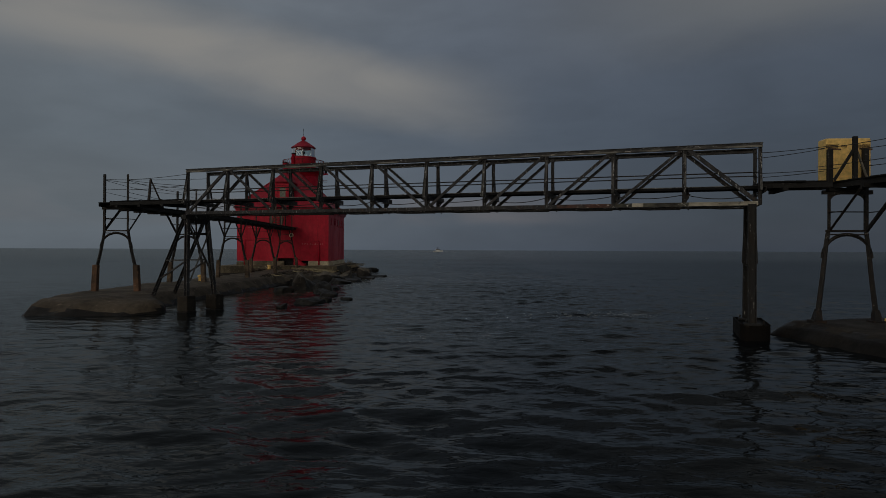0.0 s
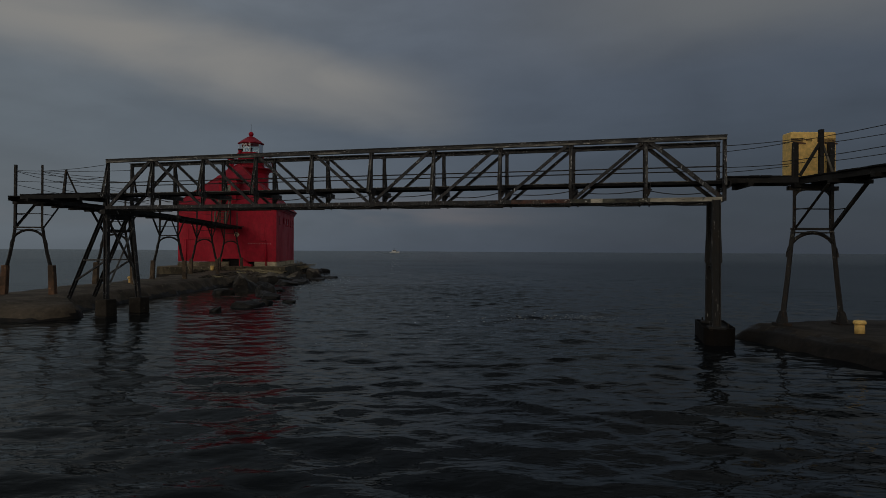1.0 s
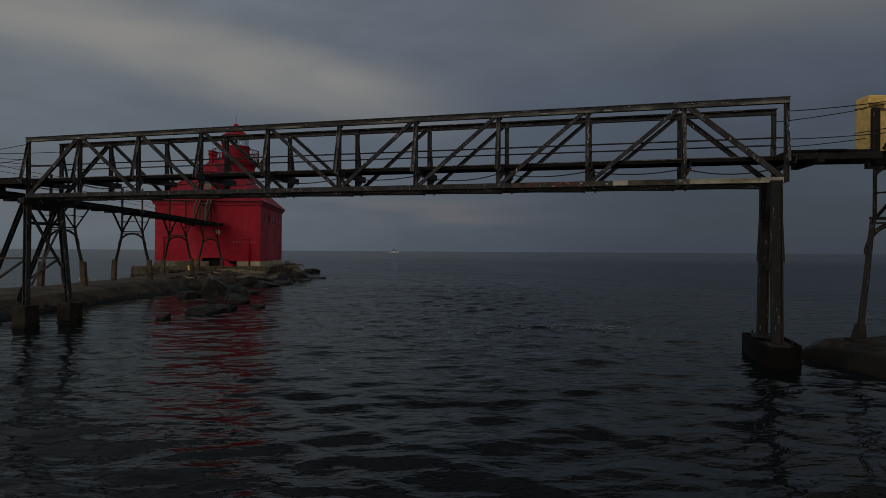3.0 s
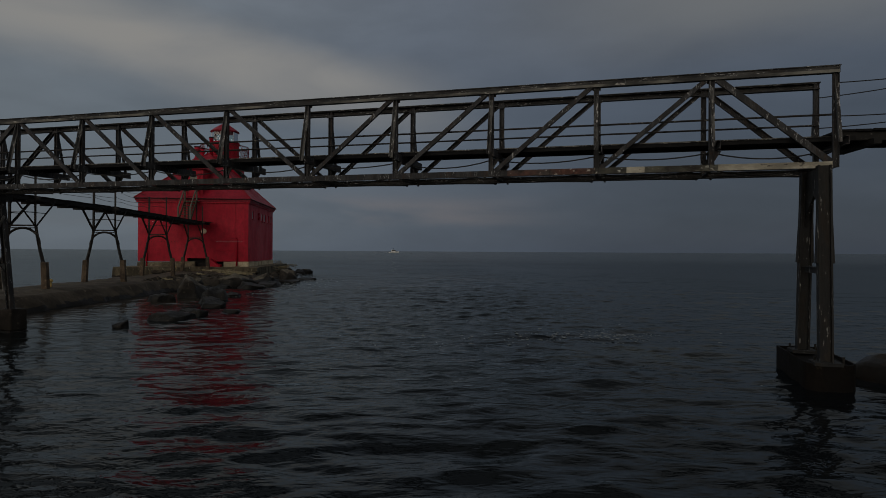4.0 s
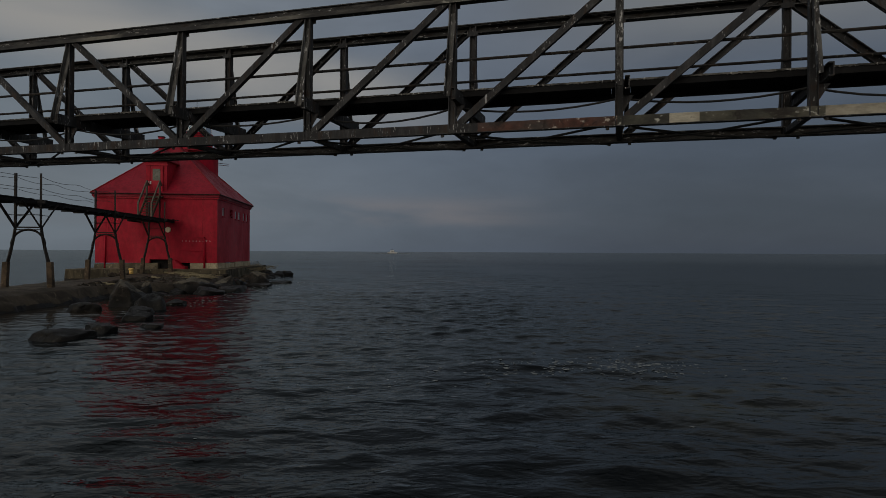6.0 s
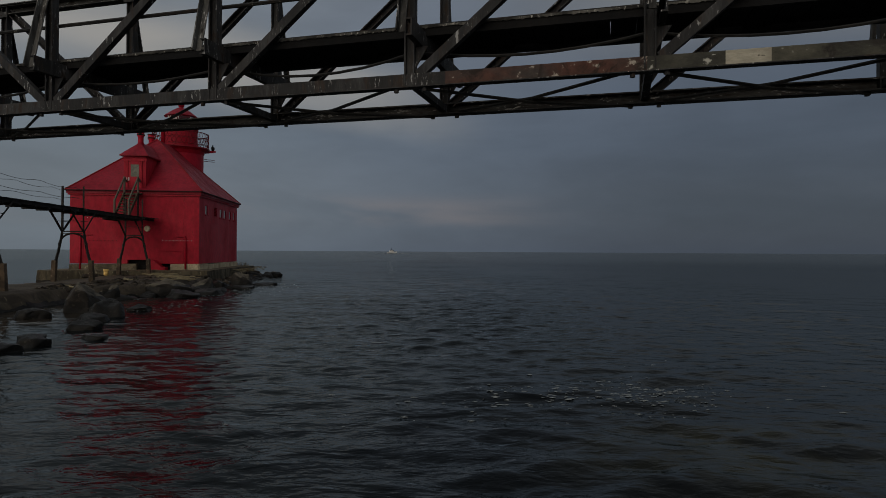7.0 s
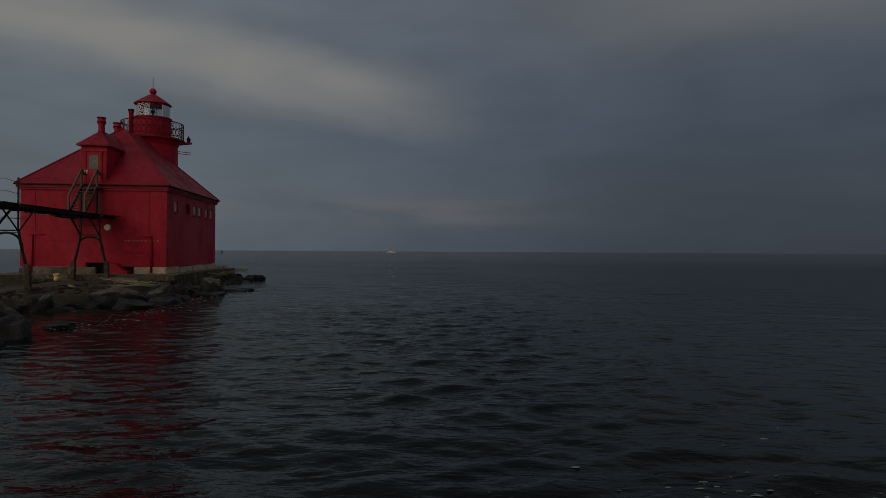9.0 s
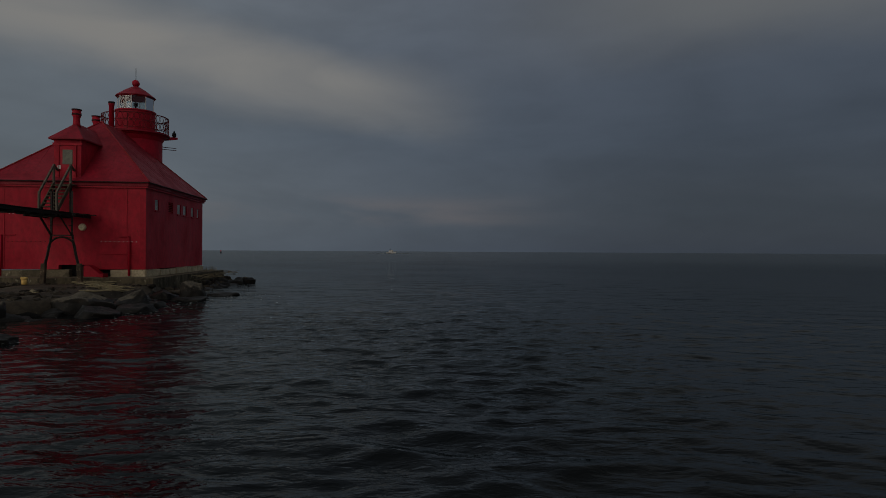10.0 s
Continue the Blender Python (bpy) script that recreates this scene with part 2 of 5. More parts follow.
BLACK_STEEL = worn("black_casing_steel", (0.005, 0.0042, 0.0036), (0.009, 0.007, 0.0055), (0.024, 0.02, 0.015), 1.4, 0.5, 0.63, 0.85, shine=0.12)
SLEEVE = worn("brown_pile_sleeve", (0.125, 0.088, 0.056), (0.062, 0.046, 0.032), (0.20, 0.15, 0.10), 1.6, 0.5, 0.60, 0.85, 0.5, 14.0)
CABLE = worn("black_cable", (0.015, 0.015, 0.015), (0.025, 0.024, 0.022), None, 4.0, 0.5, 0.6, 0.6, 0.0)
WHITE = worn("white_paint", (0.70, 0.70, 0.68), (0.6, 0.6, 0.57), None, 2.0, 0.5, 0.6, 0.5, 0.0)
LAMP = worn("cream_lamp_cover", (0.92, 0.76, 0.52), (0.85, 0.68, 0.46), None, 3.0, 0.5, 0.6, 0.4, 0.0)
IRON = worn("dark_red_iron", (0.16, 0.005, 0.010), (0.11, 0.005, 0.008), None, 3.0, 0.5, 0.6, 0.6, 0.0)
# one dark red for the sooty rims and for the eaves' painted shade
SOOT_SHADE = worn("soot_and_shade_red", (0.045, 0.006, 0.008), (0.02, 0.006, 0.006), None, 3.0, 0.5, 0.6, 0.7, 0.0)
DARK = worn("dark_interior", (0.012, 0.011, 0.011), (0.02, 0.018, 0.017), None, 3.0, 0.5, 0.6, 0.9, 0.0)
FOAM = worn("water_foam", (0.27, 0.285, 0.285), (0.18, 0.20, 0.20), None, 6.0, 0.5, 0.6, 0.8, 0.0)
# pale base colour carries the sky's reflection in the window panes
SKY_PANE = worn("pale_sky_pane", (0.40, 0.42, 0.40), (0.27, 0.29, 0.28), None, 1.5, 0.5, 0.6, 0.12, 0.0)


def make_glass():
    """Thin glazing: clear but for the glint that grows towards grazing angles."""
    m, t, b = shader("lantern_glass", 0.03)
    t.nodes.remove(b)
    clear = wire(t, "ShaderNodeBsdfTransparent", Color=(0.90, 0.93, 0.92, 1))
    glint = wire(t, "ShaderNodeBsdfGlossy", Roughness=0.04)
    mix = wire(t, "ShaderNodeMixShader", Fac=wire(t, "ShaderNodeFresnel", IOR=1.45).outputs[0])
    t.links.new(clear.outputs[0], mix.inputs[1])
    t.links.new(glint.outputs[0], mix.inputs[2])
    t.links.new(mix.outputs[0], t.nodes["Material Output"].inputs[0])
    return m


def make_water():
    """Dark lake water: a deep body under a wind-ruffled mirror, which unresolved ripples dull with distance from the pier."""
    m, t, b = shader("lake_water", 0.09)
    t.nodes.remove(b)
    out = t.nodes["Material Output"]
    co = t.nodes.new("ShaderNodeTexCoord").outputs["Object"]
    tint = blend(t, step(t, grain(t, co, 0.12, 3.0), 0.4, 0.65), (0.0042, 0.0056, 0.0072), (0.0075, 0.0088, 0.0095))
    # a weedy shoal near the mainland pier
    spot = wire(t, "ShaderNodeMapping", Vector=co)
    spot.inputs["Location"].default_value, spot.inputs["Scale"].default_value = (-5.1 * 0.45, -17.9 * 0.7, 0), (0.45, 0.7, 0.0)
    dist = t.nodes.new("ShaderNodeVectorMath")
    dist.operation = "LENGTH"
    t.links.new(spot.outputs[0], dist.inputs[0])
    shoal = calc(t, "MULTIPLY", step(t, dist.outputs["Value"], 0.3, 1.25, 1.0, 0.0), step(t, grain(t, co, 0.9, 4.0), 0.35, 0.6))
    tint = blend(t, shoal, tint, (0.024, 0.023, 0.012))
    # brown stones under the shallows along the island
    bank = wire(t, "ShaderNodeMapping", Vector=co)
    bank.inputs["Location"].default_value, bank.inputs["Scale"].default_value = (11.0 * 0.42, -30.0 * 0.11, 0), (0.42, 0.11, 0.0)
    dist = t.nodes.new("ShaderNodeVectorMath")
    dist.operation = "LENGTH"
    t.links.new(bank.outputs[0], dist.inputs[0])
    shallow = calc(t, "MULTIPLY", step(t, dist.outputs["Value"], 0.5, 1.15, 1.0, 0.0), step(t, grain(t, co, 1.6, 5.0), 0.35, 0.65, 0.35, 1.0))
    tint = blend(t, shallow, tint, (0.042, 0.033, 0.025))
    mp = wire(t, "ShaderNodeMapping", Vector=co)
    mp.inputs["Scale"].default_value = (0.5, 1.0, 1.0)
    mp.inputs["Rotation"].default_value = (0, 0, 0.10)
    v = mp.outputs[0]
    ripple = calc(t, "ADD", grain(t, v, 2.0, 2.0, 0.5, 0.8), calc(t, "MULTIPLY", grain(t, v, 7.0, 2.0, 0.5, 0.8), 0.30))
    ripple = calc(t, "ADD", ripple, calc(t, "MULTIPLY", grain(t, v, 16.0, 2.0, 0.5, 0.5), 0.12))
    swell = grain(t, v, 0.30, 3.0, 0.6, 0.5)
    ripple = calc(t, "ADD", ripple, calc(t, "MULTIPLY", swell, 2.6))
    gust = step(t, grain(t, co, 0.05, 2.0), 0.35, 0.65, 0.6, 1.25)
    sep = wire(t, "ShaderNodeSeparateXYZ", Vector=co)
    # the water is smoother beside the island
    gust = calc(t, "MULTIPLY", gust, step(t, sep.outputs[0], -9.0, 1.0, 0.75, 1.0))
    # calmer again towards the mainland pier, rougher in the open
    gust = calc(t, "MULTIPLY", gust, step(t, sep.outputs[0], 1.5, 9.0, 1.0, 0.55))
    gust = calc(t, "MULTIPLY", gust, step(t, sep.outputs[1], 18.0, 60.0, 1.0, 1.5))
    bp = wire(t, "ShaderNodeBump", Strength=1.0, Distance=0.05, Height=calc(t, "MULTIPLY", ripple, gust))
    far = calc(t, "POWER", calc(t, "ADD", calc(t, "POWER", calc(t, "MULTIPLY", sep.outputs[0], 0.7), 2.0), calc(t, "POWER", sep.outputs[1], 2.0)), 0.5)
    rough = step(t, far, 24.0, 200.0, 0.02, 0.16)
    deep = wire(t, "ShaderNodeBsdfDiffuse", Color=tint)
    gloss = wire(t, "ShaderNodeBsdfGlossy", Color=(0.965, 1.0, 0.99, 1), Roughness=rough, Normal=bp.outputs[0])
    fres = wire(t, "ShaderNodeFresnel", IOR=1.333, Normal=bp.outputs[0])
    # waves seen edge-on hide the flattest mirrors
    share = calc(t, "MULTIPLY", fres.outputs[0], step(t, fres.outputs[0], 0.04, 0.85, 0.90, 0.56))
    share = calc(t, "MULTIPLY", share, step(t, fres.outputs[0], 0.03, 0.28, 0.39, 1.0))
    mix = wire(t, "ShaderNodeMixShader", Fac=share)
    t.links.new(deep.outputs[0], mix.inputs[1])
    t.links.new(gloss.outputs[0], mix.inputs[2])
    t.links.new(mix.outputs[0], out.inputs[0])
    return m


RUSTY = worn("cabinet_rust", (0.16, 0.095, 0.035), (0.42, 0.28, 0.09), (0.06, 0.035, 0.02), 6.0, 0.5, 0.55, 0.85, 0.3, 20.0)
GLASS, WATER = make_glass(), make_water()
BARE_STEEL = worn("bleached_brace_paint", (0.20, 0.19, 0.17), (0.06, 0.056, 0.05), (0.33, 0.32, 0.29), 2.0, 0.52, 0.60, 0.8, stretch=(1, 1, 0.5))

# ---- mesh helpers ----
ORIGIN = {}


def thing(name, at, label, category, group="", kind=""):
    """A top-level Empty at its base."""
    ob = new(name)
    ob.empty_display_size = 0.2
    ob.location = at
    ORIGIN[ob.name] = Vector(at)
    return tagged(ob, label, category, group, kind)


def part(name, bm, material, parent=None, label="", smooth=False):
    """One mesh object from a bmesh in world metres, under a thing or a part."""
    at = ORIGIN[parent.name] if parent else Vector((0, 0, 0))
    me = bpy.data.meshes.new(name)
    if at.length:
        bmesh.ops.translate(bm, vec=-at, verts=bm.verts)
    bm.to_mesh(me)
    bm.free()
    for p in me.polygons:
        p.use_smooth = smooth
    me.materials.append(material)
    ob = new(name, me)
    ob.parent = parent
    ORIGIN[ob.name] = at
    if label:
        ob["label"] = label
    return ob


def solo(name, bm, material, at, label, category, group="", kind="", smooth=False):
    """A thing of one mesh, its origin at its base."""
    me = bpy.data.meshes.new(name)
    bmesh.ops.translate(bm, vec=-Vector(at), verts=bm.verts)
    bm.to_mesh(me)
    bm.free()
    for p in me.polygons:
        p.use_smooth = smooth
    me.materials.append(material)
    ob = new(name, me)
    ob.location = at
    ORIGIN[ob.name] = Vector(at)
    return tagged(ob, label, category, group, kind)


def basis(p, q, up=(0, 0, 1)):
    ax = (Vector(q) - Vector(p)).normalized()
    up = Vector(up)
    if abs(ax.dot(up)) > 0.98:
        up = Vector((0, 1, 0)) if abs(ax.y) < 0.9 else Vector((1, 0, 0))
    side = ax.cross(up).normalized()
    return ax, side, side.cross(ax).normalized()


def beam(bm, p, q, w, h, up=(0, 0, 1), w2=None, h2=None):
    """A bar from p to q, w wide and h deep, tapering to w2, h2."""
    p, q = Vector(p), Vector(q)
    ax, side, top = basis(p, q, up)
    ring = []
    for c, ww, hh in ((p, w, h), (q, w2 or w, h2 or h)):
        ring.append([bm.verts.new(c + side * sx * ww / 2 + top * sz * hh / 2) for sx, sz in ((-1, -1), (1, -1), (1, 1), (-1, 1))])
    a, b = ring
    for k in range(4):
        bm.faces.new((a[k], a[(k + 1) % 4], b[(k + 1) % 4], b[k]))
    bm.faces.new(a[::-1])
    bm.faces.new(b)
    return bm


def section(bm, p, q, poly, up=(0, 0, 1)):
    """A rolled section: an outline (side, top) swept from p to q."""
    p, q = Vector(p), Vector(q)
    ax, side, top = basis(p, q, up)
    a, b = ([bm.verts.new(c + side * x + top * z) for x, z in poly] for c in (p, q))
    n = len(poly)
    for k in range(n):
        bm.faces.new((a[k], a[(k + 1) % n], b[(k + 1) % n], b[k]))
    bm.faces.new(a[::-1])
    bm.faces.new(b)
    return bm


def channel(bm, p, q, w, h, t=0.012, up=(0, 0, 1), face=1):
    """A steel channel, opening to one side."""
    x, z = w / 2, h / 2
    poly = [(-x, -z), (x, -z), (x, -z + t), (-x + t, -z + t), (-x + t, z - t), (x, z - t), (x, z), (-x, z)]
    return section(bm, p, q, poly if face > 0 else [(-a, b) for a, b in poly[::-1]], up)


def angle_bar(bm, p, q, w, t=0.012, up=(0, 0, 1), face=1):
    x = w / 2
    poly = [(-x, -x), (x, -x), (x, x), (x - t, x), (x - t, -x + t), (-x, -x + t)]
    return section(bm, p, q, poly if face > 0 else [(-a, b) for a, b in poly[::-1]], up)


def girder(bm, p, q, w, h, t=0.014, up=(0, 0, 1)):
    """An H-section, its flanges above and below."""
    x, z, s = w / 2, h / 2, t / 2
    return section(bm, p, q, [(-x, -z), (x, -z), (x, -z + t), (s, -z + t), (s, z - t), (x, z - t), (x, z), (-x, z), (-x, z - t), (-s, z - t), (-s, -z + t), (-x, -z + t)], up)


def tube(bm, pts, r, seg=6, close=True):
    pts = [Vector(p) for p in pts]
    rings = []
    for i, p in enumerate(pts):
        ax, side, top = basis(pts[max(i - 1, 0)], pts[min(i + 1, len(pts) - 1)])
        rr = r[i] if isinstance(r, (list, tuple)) else r
        rings.append([bm.verts.new(p + (side * math.cos(2 * math.pi * k / seg) + top * math.sin(2 * math.pi * k / seg)) * rr) for k in range(seg)])
    for a, b in zip(rings, rings[1:]):
        for k in range(seg):
            bm.faces.new((a[k], a[(k + 1) % seg], b[(k + 1) % seg], b[k]))
    if close:
        bm.faces.new(rings[0][::-1])
        bm.faces.new(rings[-1])
    return bm


def lathe(bm, centre, profile, seg=32, cap=True, turn=0.0):
    """Rings of (radius, z) round a vertical axis."""
    cx, cy = centre
    rings = [[bm.verts.new((cx + r * math.cos(turn + 2 * math.pi * k / seg), cy + r * math.sin(turn + 2 * math.pi * k / seg), z)) for k in range(seg)] for r, z in profile]
    for a, b in zip(rings, rings[1:]):
        for k in range(seg):
            bm.faces.new((a[k], a[(k + 1) % seg], b[(k + 1) % seg], b[k]))
    if cap:
        bm.faces.new(rings[0][::-1])
        bm.faces.new(rings[-1])
    return bm


def prism(bm, outline, z0, z1, shrink=0.0):
    """An upright block over a plan outline (counter-clockwise)."""
    mid = sum((Vector((*p, 0)) for p in outline), Vector()) / len(outline)
    low = [bm.verts.new((p[0], p[1], z0)) for p in outline]
    up = [bm.verts.new((*((Vector((*p, 0)) - mid) * (1 - shrink) + mid).xy, z1)) for p in outline]
    n = len(outline)
    for k in range(n):
        bm.faces.new((low[k], low[(k + 1) % n], up[(k + 1) % n], up[k]))
    bm.faces.new(low[::-1])
    bm.faces.new(up)
    return bm


def soften(bm, width, segments=2):
    bmesh.ops.bevel(bm, geom=bm.edges[:], offset=width, segments=segments, profile=0.6, affect="EDGES")
    return bm


def roughen(bm, cuts, amount, scale, seed=0.0, lock_z=None):
    """Subdivide and push the surface about, for worn concrete and stone."""
    bmesh.ops.triangulate(bm, faces=bm.faces[:])
    for _ in range(cuts):
        bmesh.ops.subdivide_edges(bm, edges=[e for e in bm.edges if e.calc_length() > 0.25], cuts=1, use_grid_fill=True)
    off = Vector((seed, seed * 1.7, seed * 0.6))
    for v in bm.verts:
        d = noise.noise_vector(v.co * scale + off) * amount + noise.noise_vector(v.co * scale * 3.1 + off) * amount * 0.4
        v.co += d
    return bm


B = bmesh.new

# ---- water ----


def axis_steps(fine_lo, fine_hi, step_fine, far_lo, far_hi, grow=1.16):
    mid = list(np.arange(fine_lo, fine_hi, step_fine))
    up, s, x = [], step_fine, fine_hi
    while x < far_hi:
        up.append(x)
        s *= grow
        x += s
    up.append(far_hi)
    down, s, x = [], step_fine, fine_lo
    while x > far_lo:
        s *= grow
        x -= s
        down.append(max(x, far_lo))
    return np.array(down[::-1] + mid + up)


def wave_height(x, y, cell):
    """A short evening chop: many small wave trains, damped where the sheet is coarse."""
    rng = np.random.default_rng(7)
    h = np.zeros_like(x)
    for k in range(72):
        lam = 0.22 * (3.4 / 0.22) ** (rng.random() ** 1.35)
        head = radians(-93 + rng.normal(0, 30))
        kx, ky = 2 * math.pi / lam * math.cos(head), 2 * math.pi / lam * math.sin(head)
        amp = 0.0050 * lam if lam < 0.9 else 0.0050 * 0.9 * (lam / 0.9) ** 0.3
        s = np.sin(kx * x + ky * y + rng.random() * 2 * math.pi)
        keep = np.clip((lam / cell - 2.2) / 1.5, 0, 1)
        h += amp * keep * 1.9 * (np.exp(1.4 * (s - 1)) - 0.36)
    # the island's lee is calmer
    lee = np.clip((x + 13.5 + 0.105 * (y - 22)) / 18.0, 0, 1) * np.clip(np.abs(x + 13.5) / 3.0, 0, 1)
    calm = np.where((y > 2) & (x < 2), 0.26 + 0.74 * np.maximum(lee, np.clip((18 - y) / 13.0, 0, 1)), 1.0)
    # and so is the water towards the mainland pier
    return h * calm * (1.0 - 0.35 * np.clip((x - 2.0) / 6.0, 0, 1))


LAKE = 0.2                        # the water stands this high on the footings


def make_lake():
    xs = axis_steps(-21.0, 15.0, 0.08, -4200, 4200, 1.12)
    ys = axis_steps(2.5, 38.0, 0.065, -1500, 4400, 1.03)
    X, Y = np.meshgrid(xs, ys)
    cell = np.maximum(*np.meshgrid(np.gradient(xs), np.gradient(ys)))
    Z = wave_height(X, Y, cell)
    n, m = len(xs), len(ys)
    verts = np.stack([X, Y, Z], -1).reshape(-1, 3)
    i = np.arange(n * m).reshape(m, n)
    quads = np.stack([i[:-1, :-1], i[:-1, 1:], i[1:, 1:], i[1:, :-1]], -1).reshape(-1, 4)
    me = bpy.data.meshes.new("water")
    me.vertices.add(len(verts))
    me.vertices.foreach_set("co", verts.astype(np.float32).ravel())
    me.loops.add(quads.size)
    me.loops.foreach_set("vertex_index", quads.astype(np.int32).ravel())
    me.polygons.add(len(quads))
    me.polygons.foreach_set("loop_start", np.arange(0, quads.size, 4, dtype=np.int32))
    me.polygons.foreach_set("use_smooth", np.ones(len(quads), dtype=bool))
    me.update(calc_edges=True)
    me.materials.append(WATER)
    lake = new("water", me)
    lake.location.z = LAKE
    tagged(lake, "dark rippled lake water under an overcast evening sky", "water", kind="structure")


make_lake()

# ---- axes of the place ----
PIER_A = Vector((-13.42, 20.7, 0))           # the last bent of the island walkway
U = Vector((-0.105, 0.9945, 0)).normalized()  # along the island, towards the lighthouse
UX = Vector((U.y, -U.x, 0))                   # to its right
HOUSE = Vector((-13.416, 50.079, 0))         # the lighthouse's front right corner
HA = 0.102
HD, HN = Vector((math.cos(HA), math.sin(HA), 0)), Vector((-math.sin(HA), math.cos(HA), 0))
T0, TA = Vector((-10.82, 19.88, 0)), -0.277
TD, TN = Vector((math.cos(TA), math.sin(TA), 0)), Vector((-math.sin(TA), math.cos(TA), 0))
NODES = [0.12] + [1.829 * k for k in range(1, 10)] + [18.25]
TW = 1.02                                     # between the two trusses
RB = Vector((9.0, 15.15, 0))                  # the mainland bent
V = Vector((0.2, -0.98, 0)).normalized()      # along the mainland pier
VX = Vector((-V.y, V.x, 0))


def on_pier(u, off, z):
    p = PIER_A + U * u + UX * off + Vector((0, 0, z))
    return p + Vector((min(0.0, -0.105 * (12.9 - u)), 0, 0))


def on_house(d, n, z):
    return HOUSE + HD * d + HN * n + Vector((0, 0, z))


def on_truss(s, off, z):
    return T0 + TD * s + TN * off + Vector((0, 0, z - 0.0022 * s))


# ---- island and mainland piers ----


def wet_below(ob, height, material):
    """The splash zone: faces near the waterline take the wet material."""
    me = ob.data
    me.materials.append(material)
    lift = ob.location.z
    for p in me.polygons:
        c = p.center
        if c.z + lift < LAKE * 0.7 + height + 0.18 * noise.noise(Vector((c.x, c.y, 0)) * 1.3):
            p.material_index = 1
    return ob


def ridge_mesh(stations, where, seed, rough=0.16):
    """A long worn bank: for each station a cross-section of (offset, z)."""
    bm = B()
    rows = []
    for u, section in stations:
        row = []
        for off, z in section:
            p = where(u, off, z)
            k = 0.05 if z > 0.5 else rough
            p += noise.noise_vector(p * 0.9 + Vector((seed, 0, 0))) * k + noise.noise_vector(p * 3.0) * k * 0.45
            row.append(bm.verts.new(p))
        rows.append(row)
    for a, b in zip(rows, rows[1:]):
        for k in range(len(a) - 1):
            bm.faces.new((a[k], a[k + 1], b[k + 1], b[k]))
    bm.faces.new(rows[0])
    bm.faces.new(rows[-1][::-1])
    bmesh.ops.recalc_face_normals(bm, faces=bm.faces[:])
    return bm


def spread(section, n=5):
    out = []
    for (a, za), (b, zb) in zip(section, section[1:]):
        out += [(a + (b - a) * k / n, za + (zb - za) * k / n) for k in range(n)]
    return out + [section[-1]]


def make_island():
    st = []
    for k in range(0, 158):
        u = -2.9 + k * 0.2
        nose = max(0.0, 1.0 - (u + 2.9) / 1.4)
        left = 2.0 - 1.2 * min(1.0, max(0.0, (1.0 - u) / 3.5))
        shelf = min(1.0, max(0.0, (u - 14.5) / 6.0))
        shelf = shelf * shelf * (3 - 2 * shelf)
        right = 2.1 + 1.4 * math.exp(-((u + 1.5) / 1.5) ** 2) + 2.3 * shelf
        top = 0.80 - 0.16 * math.exp(-(u + 2.9) / 3.0) - 0.55 * nose ** 2
        st.append((u, spread([(-left - 0.5, -0.6), (-left, 0.1), (-left * 0.72 - 0.1, top * 0.66), (-left * 0.62, top), (1.1, top), (right - 0.45, top * 0.88), (right - 0.08, 0.2), (right + 0.4, -0.6)])))
    bm = ridge_mesh(st, on_pier, 1.0)
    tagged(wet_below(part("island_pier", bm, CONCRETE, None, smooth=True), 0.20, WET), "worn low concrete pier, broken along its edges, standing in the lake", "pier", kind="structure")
    # the lighthouse's platform
    bm = prism(B(), [on_house(*p, 0).xy[:] for p in ((-8.7, -1.7), (1.0, -1.7), (1.15, 11.8), (-8.7, 11.8))], -0.4, 1.08, 0.012)
    roughen(bm, 5, 0.05, 1.1, 3.0)
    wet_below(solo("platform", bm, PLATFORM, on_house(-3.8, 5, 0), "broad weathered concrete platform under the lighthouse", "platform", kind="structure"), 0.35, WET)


def make_mainland_pier():
    st = []
    for k in range(0, 110):
        u = -1.35 + k * 0.25
        nose = max(0.0, 1.0 - (u + 1.35) / 0.8)
        top = 0.63 - 0.6 * nose ** 2
        st.append((u, spread([(-1.75, -0.6), (-1.42, 0.2), (-1.28, top * 0.8), (-1.02, top), (3.0, top), (3.5, 0.05), (4.0, -0.6)])))
    bm = ridge_mesh(st, lambda u, off, z: RB + V * u + VX * off + Vector((0, 0, z)), 5.0, 0.07)
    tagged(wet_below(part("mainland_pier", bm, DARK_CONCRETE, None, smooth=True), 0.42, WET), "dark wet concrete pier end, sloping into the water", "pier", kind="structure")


make_island()
make_mainland_pier()


